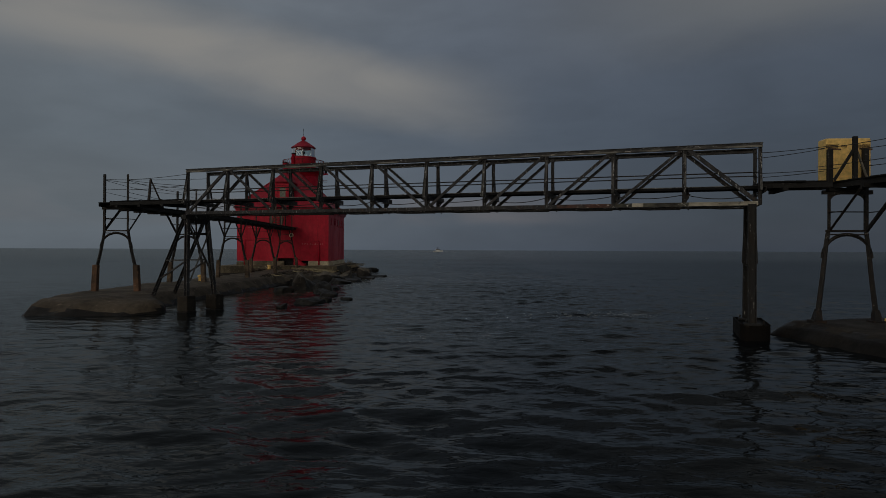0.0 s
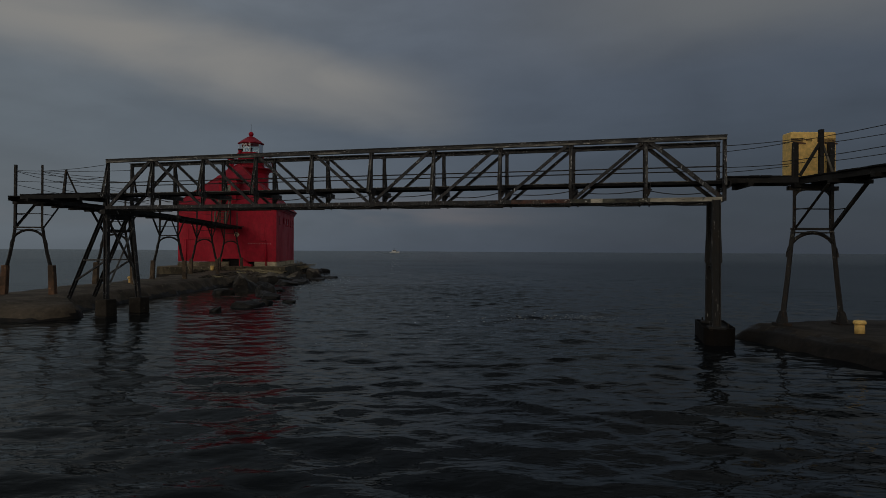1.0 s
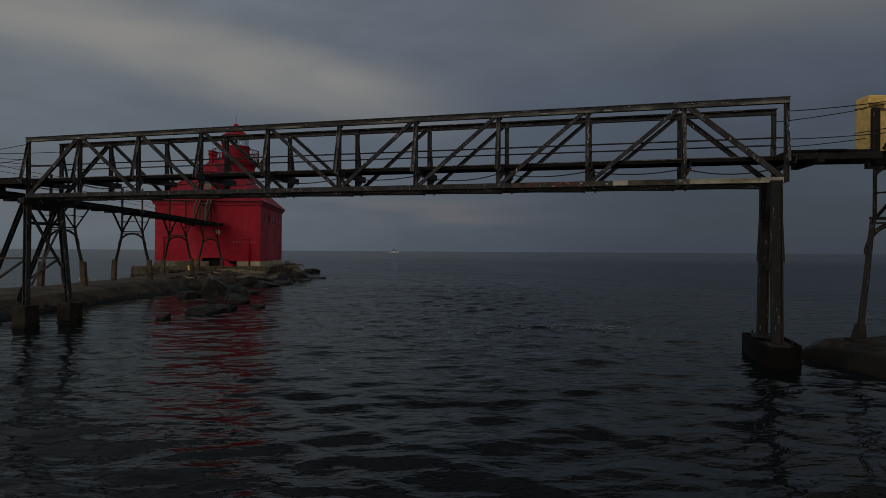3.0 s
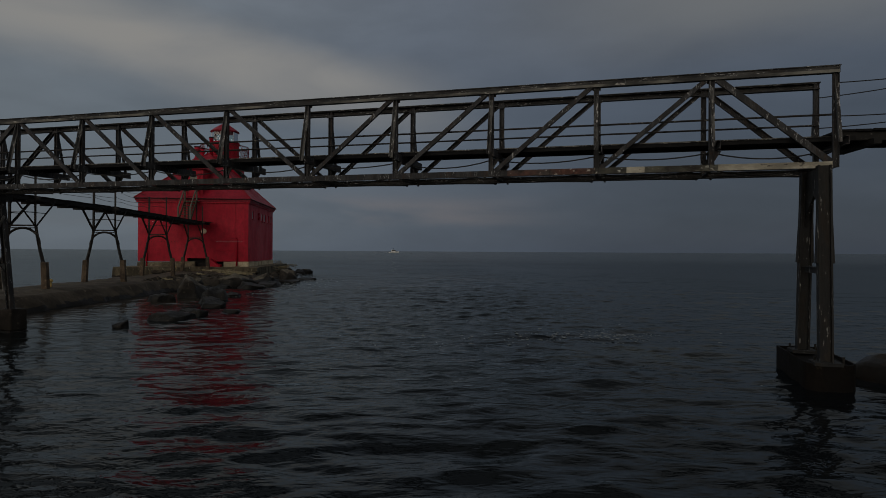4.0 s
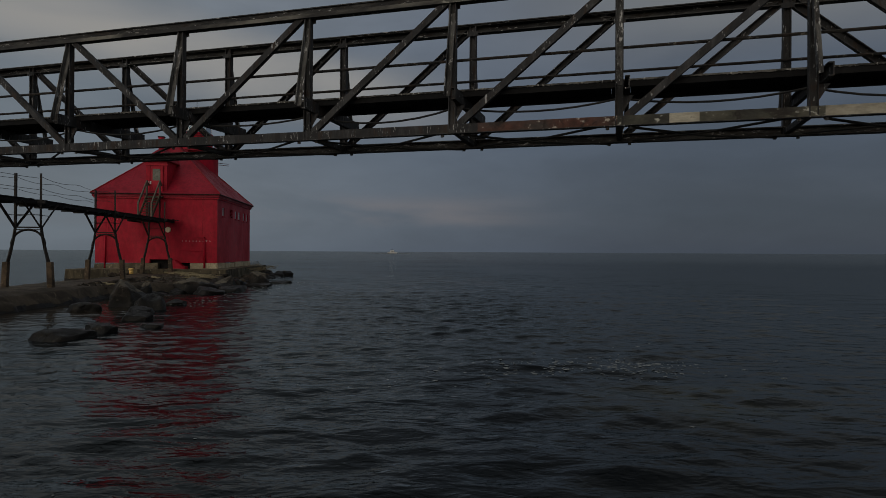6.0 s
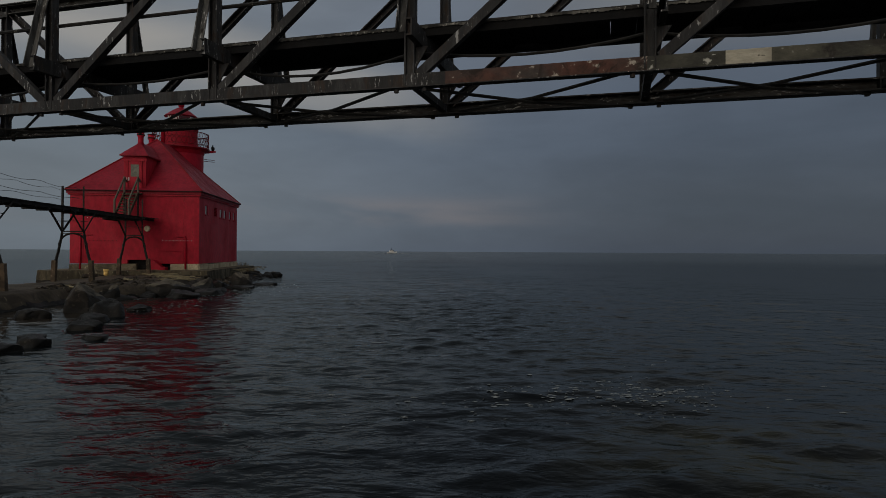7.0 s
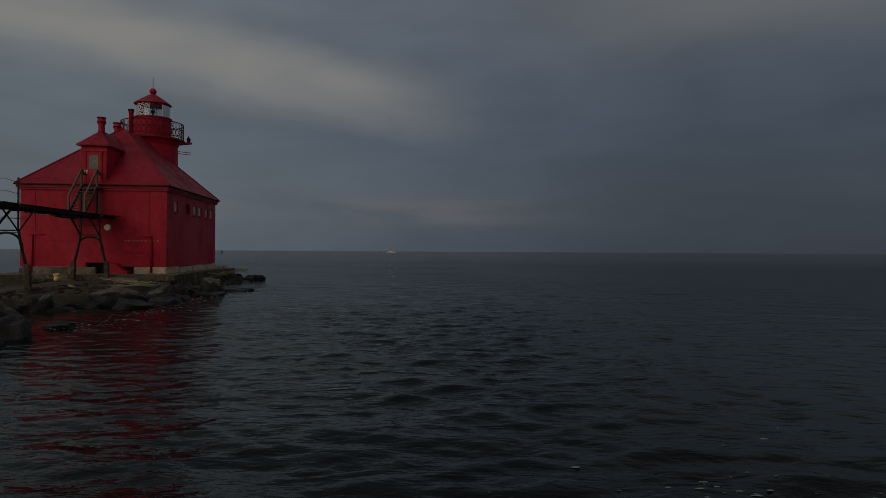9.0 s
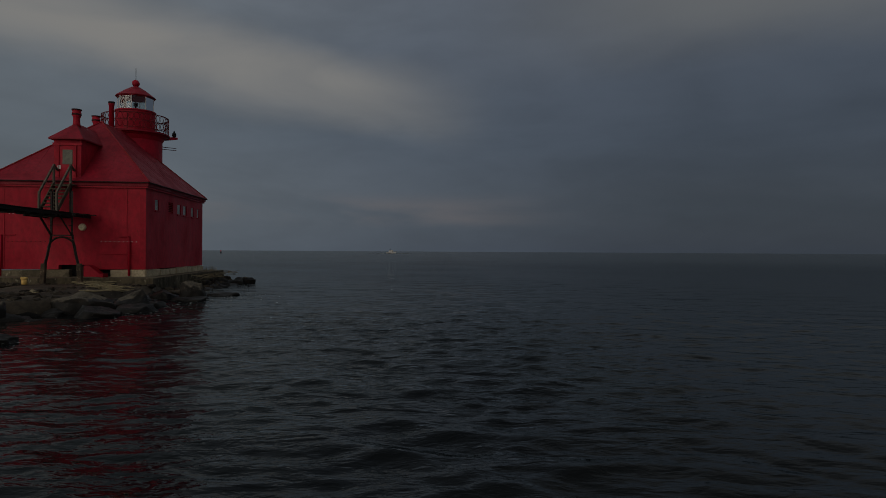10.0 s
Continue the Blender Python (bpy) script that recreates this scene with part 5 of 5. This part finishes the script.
    part("pipe_cap", lathe(B(), p.xy[:], [(0.172, 11.30), (0.182, 11.32), (0.182, 11.42), (0.1, 11.43)], 16), SOOT_SHADE, lh, "sooty dark pipe rim")
    # dark edge strip along the eaves, with the under-eave shade in its colour
    g = 0.21
    corners = [on_house(d, n, EAVE + 0.0) for d, n in ((-WID - g, -g), (g, -g), (g, DEP + g), (-WID - g, DEP + g))]
    for k in range(4):
        a, b = corners[k], corners[(k + 1) % 4]
        out = (b - a).normalized().cross(Vector((0, 0, 1))) * 0.035
        part("gutter", soften(beam(B(), a + out, b + out, 0.06, 0.06), 0.012, 1), SOOT_SHADE, lh)
    # front wall fittings
    for d in (-0.98, -6.9):
        part("wall_batten", house_box(B(), d, d + 0.06, -0.02, 0.0, WALL0 + 0.05, WALL1 - 0.16), RED, lh)
    part("drain_pipe", tube(B(), [on_house(-0.82, 0.1, 3.12), on_house(-0.82, -0.09, 3.12), on_house(-0.80, -0.10, 3.0), on_house(-0.78, -0.10, 1.12)], 0.06, 10), RED, lh, smooth=True)
    part("conduit", tube(B(), [on_house(-1.3, -0.03, 3.1), on_house(-0.85, -0.03, 3.12)], 0.035, 8), RED, lh)
    part("drain_pipe", tube(B(), [on_house(-6.98, -0.07, 3.2), on_house(-6.98, -0.09, 1.12)], 0.05, 10), RED, lh, smooth=True)
    part("conduit", tube(B(), [on_house(-7.2, -0.04, 3.2), on_house(-6.3, -0.04, 3.2)], 0.03, 8), RED, lh)
    part("conduit", tube(B(), [on_house(-2.3, -0.03, 2.25), on_house(-0.5, -0.03, 2.22)], 0.018, 6), RED, lh)
    bm = B()
    bmesh.ops.create_cone(bm, segments=24, radius1=0.19, radius2=0.16, depth=0.10, cap_ends=True, matrix=Matrix.Translation(on_house(-3.1, -0.06, 3.61)) @ Matrix.Rotation(HA, 4, "Z") @ Matrix.Rotation(math.pi / 2, 4, "X"))
    part("wall_lamp", bm, LAMP, lh, "round cream bulkhead lamp cover")
    # the last nine insulators are coloured dark red so they barely show
    for k, (d, z) in enumerate([(-2.18 + 0.215 * k, 2.88) for k in range(9)] + [(-6.6 + 0.17 * k, 4.27) for k in range(7)] + [(-6.68 + 0.222 * k, 2.86) for k in range(9)]):
        bm = B()
        bmesh.ops.create_cone(bm, segments=8, radius1=0.03 if k < 9 else 0.02, radius2=0.022 if k < 9 else 0.014, depth=0.05, cap_ends=True, matrix=Matrix.Translation(on_house(d, -0.025, z)) @ Matrix.Rotation(math.pi / 2, 4, "X"))
        part("insulator", bm, WHITE if k < 16 else IRON, lh, "small white insulator" if k < 16 else "small dark red insulator")
    # sloping cellar hatch at the base, with a low step beside it
    bm = B()
    ps = [(-2.80, 1.06), (-1.92, 1.06), (-1.92, 1.14), (-2.52, 1.66), (-2.80, 1.66)]
    fr, bk = ([bm.verts.new(on_house(d, n, z)) for d, z in ps] for n in (-0.55, -0.02))
    bm.faces.new(fr)
    bm.faces.new(bk[::-1])
    for k in range(5):
        bm.faces.new((fr[k], bk[k], bk[(k + 1) % 5], fr[(k + 1) % 5]))
    bmesh.ops.recalc_face_normals(bm, faces=bm.faces[:])
    hatch = part("cellar_hatch", soften(bm, 0.02, 1), RED, lh, "small sloping red cellar hatch")
    part("step", house_box(B(), -2.06, -1.84, -0.60, -0.02, 1.06, 1.24), RED, hatch)
    # tower
    tc = (-18.02, 58.2)
    tw = part("tower", lathe(B(), tc, [(1.60, 6.6), (1.60, 9.45), (1.64, 9.52), (1.72, 9.70), (1.92, 9.84)], 48), RED, lh, smooth=False)
    part("gallery_deck", lathe(B(), tc, [(1.88, 9.82), (2.03, 9.84), (2.03, 9.94), (1.1, 9.97)], 48), RED_ROOF, tw)
    part("watch_room", lathe(B(), tc, [(1.17, 9.93), (1.17, 11.28), (1.22, 11.30), (1.22, 11.38), (1.0, 11.39)], 48), RED, tw, smooth=False)
    for z in (10.25, 10.75, 11.12):
        part("hoop", lathe(B(), tc, [(1.165, z), (1.185, z + 0.01), (1.185, z + 0.05), (1.165, z + 0.06)], 48, cap=False), RED, tw)
    ns, gr = 8, 1.07
    ring = [Vector((tc[0] + gr * math.cos(2 * math.pi * (k + 0.3) / ns), tc[1] + gr * math.sin(2 * math.pi * (k + 0.3) / ns), 0)) for k in range(ns)]
    la = part("lantern", lathe(B(), tc, [(1.13, 12.24), (1.13, 12.30)], ns, turn=2 * math.pi * 0.3 / ns), RED, lh)
    for k in range(ns):
        a, b = ring[k], ring[(k + 1) % ns]
        part("mullion", beam(B(), Z(a, 11.385), Z(a, 12.25), 0.028, 0.028), WHITE, la, "pale lantern mullion")
        bm = beam(B(), Z(a.lerp(b, 0.03), 11.81), Z(b.lerp(a, 0.03), 11.81), 0.012, 0.84)
        ob = part("pane", bm, GLASS, la, "clear lantern pane")
        ob.visible_shadow = False
    part("lens", lathe(B(), tc, [(0.10, 11.39), (0.05, 11.45), (0.05, 11.72), (0.13, 11.75), (0.14, 11.95), (0.04, 12.0)], 20), DARK, la, "small dark lamp on a slim stand", smooth=True)
    part("lantern_roof", lathe(B(), tc, [(1.12, 12.27), (1.19, 12.29), (1.19, 12.33), (0.66, 12.72), (0.28, 12.96), (0.17, 13.0)], 16), RED_ROOF, la)
    bm = B()
    bmesh.ops.create_uvsphere(bm, u_segments=18, v_segments=12, radius=0.23, matrix=Matrix.Translation((*tc, 13.22)))
    lathe(bm, tc, [(0.16, 12.97), (0.12, 13.05)], 12)
    part("ventilator_ball", bm, RED, la, smooth=True)
    part("lightning_rod", tube(B(), [(*tc, 13.42), (*tc, 14.2)], 0.018, 5), BENT_STEEL, la)
    # gallery rail with a ring pattern
    gr = 1.96
    ga = part("gallery_rail", lathe(B(), tc, [(gr - 0.02, 10.98), (gr + 0.02, 10.98), (gr + 0.02, 11.03), (gr - 0.02, 11.03)], 40, cap=False), IRON, lh, "dark red iron gallery rail")
    for z in (10.06, 10.53):
        part("rail", lathe(B(), tc, [(gr - 0.012, z), (gr + 0.012, z), (gr + 0.012, z + 0.03), (gr - 0.012, z + 0.03)], 40, cap=False), IRON, ga)
    for k in range(14):
        a = 2 * math.pi * k / 14
        p = Vector((tc[0] + gr * math.cos(a), tc[1] + gr * math.sin(a), 9.93))
        part("baluster", beam(B(), p, p + Vector((0, 0, 1.08)), 0.03, 0.03), IRON, ga)
    for k in range(76):
        a, z = 2 * math.pi * (k % 38 + 0.5) / 38, 10.77 if k < 38 else 10.31
        mid = Vector((tc[0] + gr * math.cos(a), tc[1] + gr * math.sin(a), z))
        t1, t2 = Vector((-math.sin(a), math.cos(a), 0)), Vector((0, 0, 1))
        pts = [mid + (t1 * math.cos(j * math.pi / 5) * 0.15 + t2 * math.sin(j * math.pi / 5) * 0.2) for j in range(11)]
        part("rail_ring", tube(B(), pts, 0.015, 4, close=False), IRON, ga)
    # arm with a small dark bird-like shape standing on it
    dirn = Vector((-16.06 - tc[0], 59.96 - tc[1], 0)).normalized()
    base = Vector((*tc, 0)) + dirn * 1.58
    tip = Vector((*tc, 0)) + dirn * 2.62
    bm = B()
    sv = Vector((-dirn.y, dirn.x, 0)) * 0.12
    q = [bm.verts.new(v) for v in (Z(base, 9.70) - sv, Z(base, 9.97) - sv, Z(tip, 10.03) - sv, Z(tip, 9.91) - sv)]
    r = [bm.verts.new(v) for v in (Z(base, 9.70) + sv, Z(base, 9.97) + sv, Z(tip, 10.03) + sv, Z(tip, 9.91) + sv)]
    for k in range(4):
        bm.faces.new((q[k], q[(k + 1) % 4], r[(k + 1) % 4], r[k]))
    bm.faces.new(q[::-1])
    bm.faces.new(r)
    arm = part("lamp_arm", bm, RED, lh)
    hd = tip - dirn * 0.2
    part("arm_lamp", lathe(B(), hd.xy[:], [(0.10, 10.0), (0.10, 10.09), (0.13, 10.11), (0.13, 10.29), (0.05, 10.37), (0.03, 10.48)], 12), DARK, arm, "small dark bird-like shape")
    for z in (9.30, 9.16):
        part("rod", tube(B(), [Z(base, z), Z(tip - dirn * 0.05, z)], 0.022, 5), IRON, lh)


make_lighthouse()


def make_stair():
    """Timber stair from the walkway up to the dormer door, with its landing."""
    st = thing("timber_stair", on_house(-4.2, -0.9, DECK_Z), "weathered grey timber stair with handrails up to the dormer door", "stair")
    c0, c1, w = -3.98, -3.9, 0.40
    n0, n1, z0, z1 = -1.62, -0.42, DECK_Z + 0.05, 5.76
    for k in range(8):
        f = (k + 0.5) / 8
        c = c0 + (c1 - c0) * f
        part("tread", house_box(B(), c - w, c + w, n0 + (n1 - n0) * f - 0.10, n0 + (n1 - n0) * f + 0.10, z0 + (z1 - z0) * f - 0.03, z0 + (z1 - z0) * f + 0.03), STAIR_TIMBER, st)
    for s in (-1, 1):
        part("stringer", beam(B(), on_house(c0 + s * w, n0, z0), on_house(c1 + s * w, n1, z1), 0.05, 0.18), STAIR_TIMBER, st)
        part("handrail", beam(B(), on_house(c0 + s * w, n0, z0 + 0.95), on_house(c1 + s * w, n1, z1 + 0.95), 0.07, 0.10), TIMBER, st)
        part("handrail", beam(B(), on_house(c1 + s * w, n1, z1 + 0.95), on_house(c1 + s * w, -0.06, z1 + 0.72), 0.07, 0.08), STAIR_TIMBER, st)
        for f in (0.0, 1.0):
            p = on_house(c0 + (c1 - c0) * f + s * w, n0 + (n1 - n0) * f, z0 + (z1 - z0) * f)
            part("post", beam(B(), p - Vector((0, 0, 0.0)), p + Vector((0, 0, 1.0)), 0.09, 0.09), TIMBER, st)
        p = on_house(c1 + s * w, n1, z1)
        part("post", beam(B(), Z(p, DECK_Z - 0.15), p, 0.08, 0.08), BENT_STEEL, st)
    part("landing", house_box(B(), c1 - 0.55, c1 + 0.55, n1, -0.02, z1 - 0.06, z1), STAIR_TIMBER, st)
    pf = thing("end_platform", on_house(-3.9, -1.1, DECK_Z), "dark plank platform at the walkway's end before the lighthouse", "platform")
    for k in range(9):
        n = -2.0 + k * 0.2
        part("plank", house_box(B(), -5.1 + 0.12 * math.sin(k * 3), -2.45 + 0.15 * math.sin(k * 5), n, n + 0.18, DECK_Z - 0.03, DECK_Z + 0.012), DECK, pf)
    for d in (-4.9, -3.8, -2.8):
        part("joist", house_box(B(), d, d + 0.1, -2.0, 0.0, DECK_Z - 0.16, DECK_Z - 0.032), DECK, pf)


make_stair()

# ---- far things and small things ----


def make_boat():
    bx, by = -46.5, 600.0
    bo = thing("motor_boat", (bx, by, 0), "small white cabin motor boat far out on the lake", "boat")
    bm = B()
    secs = []
    for k in range(9):
        t = k / 8
        x = bx - 4.6 + 9.2 * t
        w = 1.5 * (1 - max(0, t - 0.45) ** 2 * 3.0)
        h = 1.1 + 0.7 * t ** 2
        secs.append([bm.verts.new((x, by - w, h)), bm.verts.new((x, by - w * 0.6, -0.2)), bm.verts.new((x, by + w * 0.6, -0.2)), bm.verts.new((x, by + w, h))])
    for a, b in zip(secs, secs[1:]):
        for k in range(4):
            bm.faces.new((a[k], a[(k + 1) % 4], b[(k + 1) % 4], b[k]))
    bm.faces.new(secs[0])
    bm.faces.new(secs[-1][::-1])
    bmesh.ops.recalc_face_normals(bm, faces=bm.faces[:])
    part("hull", bm, WHITE, bo)
    bm = prism(B(), [(bx - 2.4, by - 1.1), (bx + 1.6, by - 1.1), (bx + 1.6, by + 1.1), (bx - 2.4, by + 1.1)], 1.2, 3.0, 0.1)
    part("cabin", bm, WHITE, bo)
    part("windscreen", prism(B(), [(bx - 2.0, by - 1.13), (bx + 1.66, by - 1.13), (bx + 1.66, by + 1.13), (bx - 2.0, by + 1.13)], 2.0, 2.65, 0.05), DARK, bo)
    part("mast", tube(B(), [(bx - 0.5, by, 2.9), (bx - 0.5, by, 5.0)], 0.12, 6), DARK, bo)
    part("top", prism(B(), [(bx - 2.0, by - 1), (bx + 0.8, by - 1), (bx + 0.8, by + 1), (bx - 2.0, by + 1)], 3.9, 4.1), DARK, bo)
    bm = B()
    rng = random.Random(3)
    for k in range(60):
        t = rng.random()
        x = bx - 18 + 34 * t
        r = rng.uniform(0.5, 1.7)
        bmesh.ops.create_icosphere(bm, subdivisions=1, radius=1.0, matrix=Matrix.Translation((x, by + rng.uniform(-2.5, 2.5), 0.1)) @ Matrix.Diagonal((r * 1.6, r, 0.22, 1)))
    wake = solo("bow_wave", bm, FOAM, (bx, by, 0), "white foaming wake along the motor boat", "wake", kind="stuff")
    mk = thing("channel_marker", (-145.3, 430.0, 0), "small distant red channel marker standing in the lake", "marker")
    part("pile", lathe(B(), (-145.3, 430.0), [(0.5, -0.5), (0.45, 0.8), (0.25, 1.0), (0.2, 1.6)], 12), DARK, mk)
    part("topmark", lathe(B(), (-145.3, 430.0), [(0.42, 1.55), (0.42, 2.2)], 4), RED, mk)
    wake.location.z += LAKE
    bo.location.z += LAKE


make_boat()


def make_foam():
    """Flecks of foam, each a small ragged raft on the water."""
    rng = random.Random(9)
    bm = B()
    for k in range(330):
        if k < 300:
            x = rng.gauss(3.7, 1.2) if k % 3 else rng.gauss(4.95, 0.42)
            y = 20.4 + rng.gauss(0, 0.5) + 0.12 * (x - 3.6)
        else:
            x, y = rng.uniform(-3, 8), rng.uniform(13, 24)
        z = float(wave_height(np.array([x]), np.array([y]), np.array([0.13]))[0]) + LAKE + 0.006
        r = 0.008 + 0.021 * rng.random() ** 2.6
        n = 7
        ring = [bm.verts.new((x + r * 2.3 * math.cos(j * 6.283 / n) * rng.uniform(0.5, 1.2), y + r * math.sin(j * 6.283 / n) * rng.uniform(0.5, 1.2), z)) for j in range(n)]
        top = bm.verts.new((x, y, z + r * 0.35))
        for j in range(n):
            bm.faces.new((ring[j], ring[(j + 1) % n], top))
    for k in range(520):
        y = rng.uniform(32, 50)
        x = -8.5 - 0.04 * (y - 34) + (rng.gauss(0.2, 0.4) if k % 2 else rng.gauss(1.0, 1.1))
        z = float(wave_height(np.array([x]), np.array([y]), np.array([0.3]))[0]) + LAKE + 0.03
        r = 0.01 + 0.032 * rng.random() ** 2.8
        ring = [bm.verts.new((x + r * 1.9 * math.cos(j * 6.283 / 7) * rng.uniform(0.5, 1.2), y + r * math.sin(j * 6.283 / 7) * rng.uniform(0.5, 1.2), z)) for j in range(7)]
        top = bm.verts.new((x, y, z + r * 0.35))
        for j in range(7):
            bm.faces.new((ring[j], ring[(j + 1) % 7], top))
    solo("foam_flecks", bm, FOAM, (3.6, 21.2, 0), "scattered white foam flecks drifting on the dark water", "foam", kind="stuff")


make_foam()


def make_straw():
    """Dry reeds washed up along the platform's edge and between the boulders."""
    rng = random.Random(12)
    bm = B()
    for k in range(420):
        if k < 300:
            f = rng.random()
            q = Vector((-15.5, 48.2, 0)).lerp(Vector((-11.7, 44.2, 0)), f) + Vector((rng.gauss(0, 0.22), rng.gauss(0, 0.22), 0)) - HOUSE
            d, n, z = q.dot(HD), q.dot(HN), rng.uniform(0.80, 0.95) - 0.08 * f
        else:
            d, n, z = rng.uniform(0.9, 1.8), rng.uniform(4, 13), rng.uniform(0.75, 1.0)
        p = on_house(d, n, z)
        a = rng.gauss(0.15, 0.5)
        v = Vector((math.cos(a), math.sin(a), rng.gauss(0.0, 0.10))) * rng.uniform(0.15, 0.55)
        beam(bm, p - v / 2, p + v / 2, 0.018, 0.018)
    for k in range(70):
        p = on_house(rng.uniform(0.35, 0.9), rng.uniform(8.6, 11.0), 1.04)
        v = Vector((rng.gauss(0, 0.12), rng.gauss(0, 0.12), 1)) * rng.uniform(0.12, 0.42)
        beam(bm, p, p + v, 0.012, 0.012, w2=0.005, h2=0.005)
    solo("dry_reeds", bm, GRASS_ROCK, on_house(-1.6, -2.3, 0.85), "pale dry reeds washed up beside the platform", "reeds", kind="stuff")


make_straw()
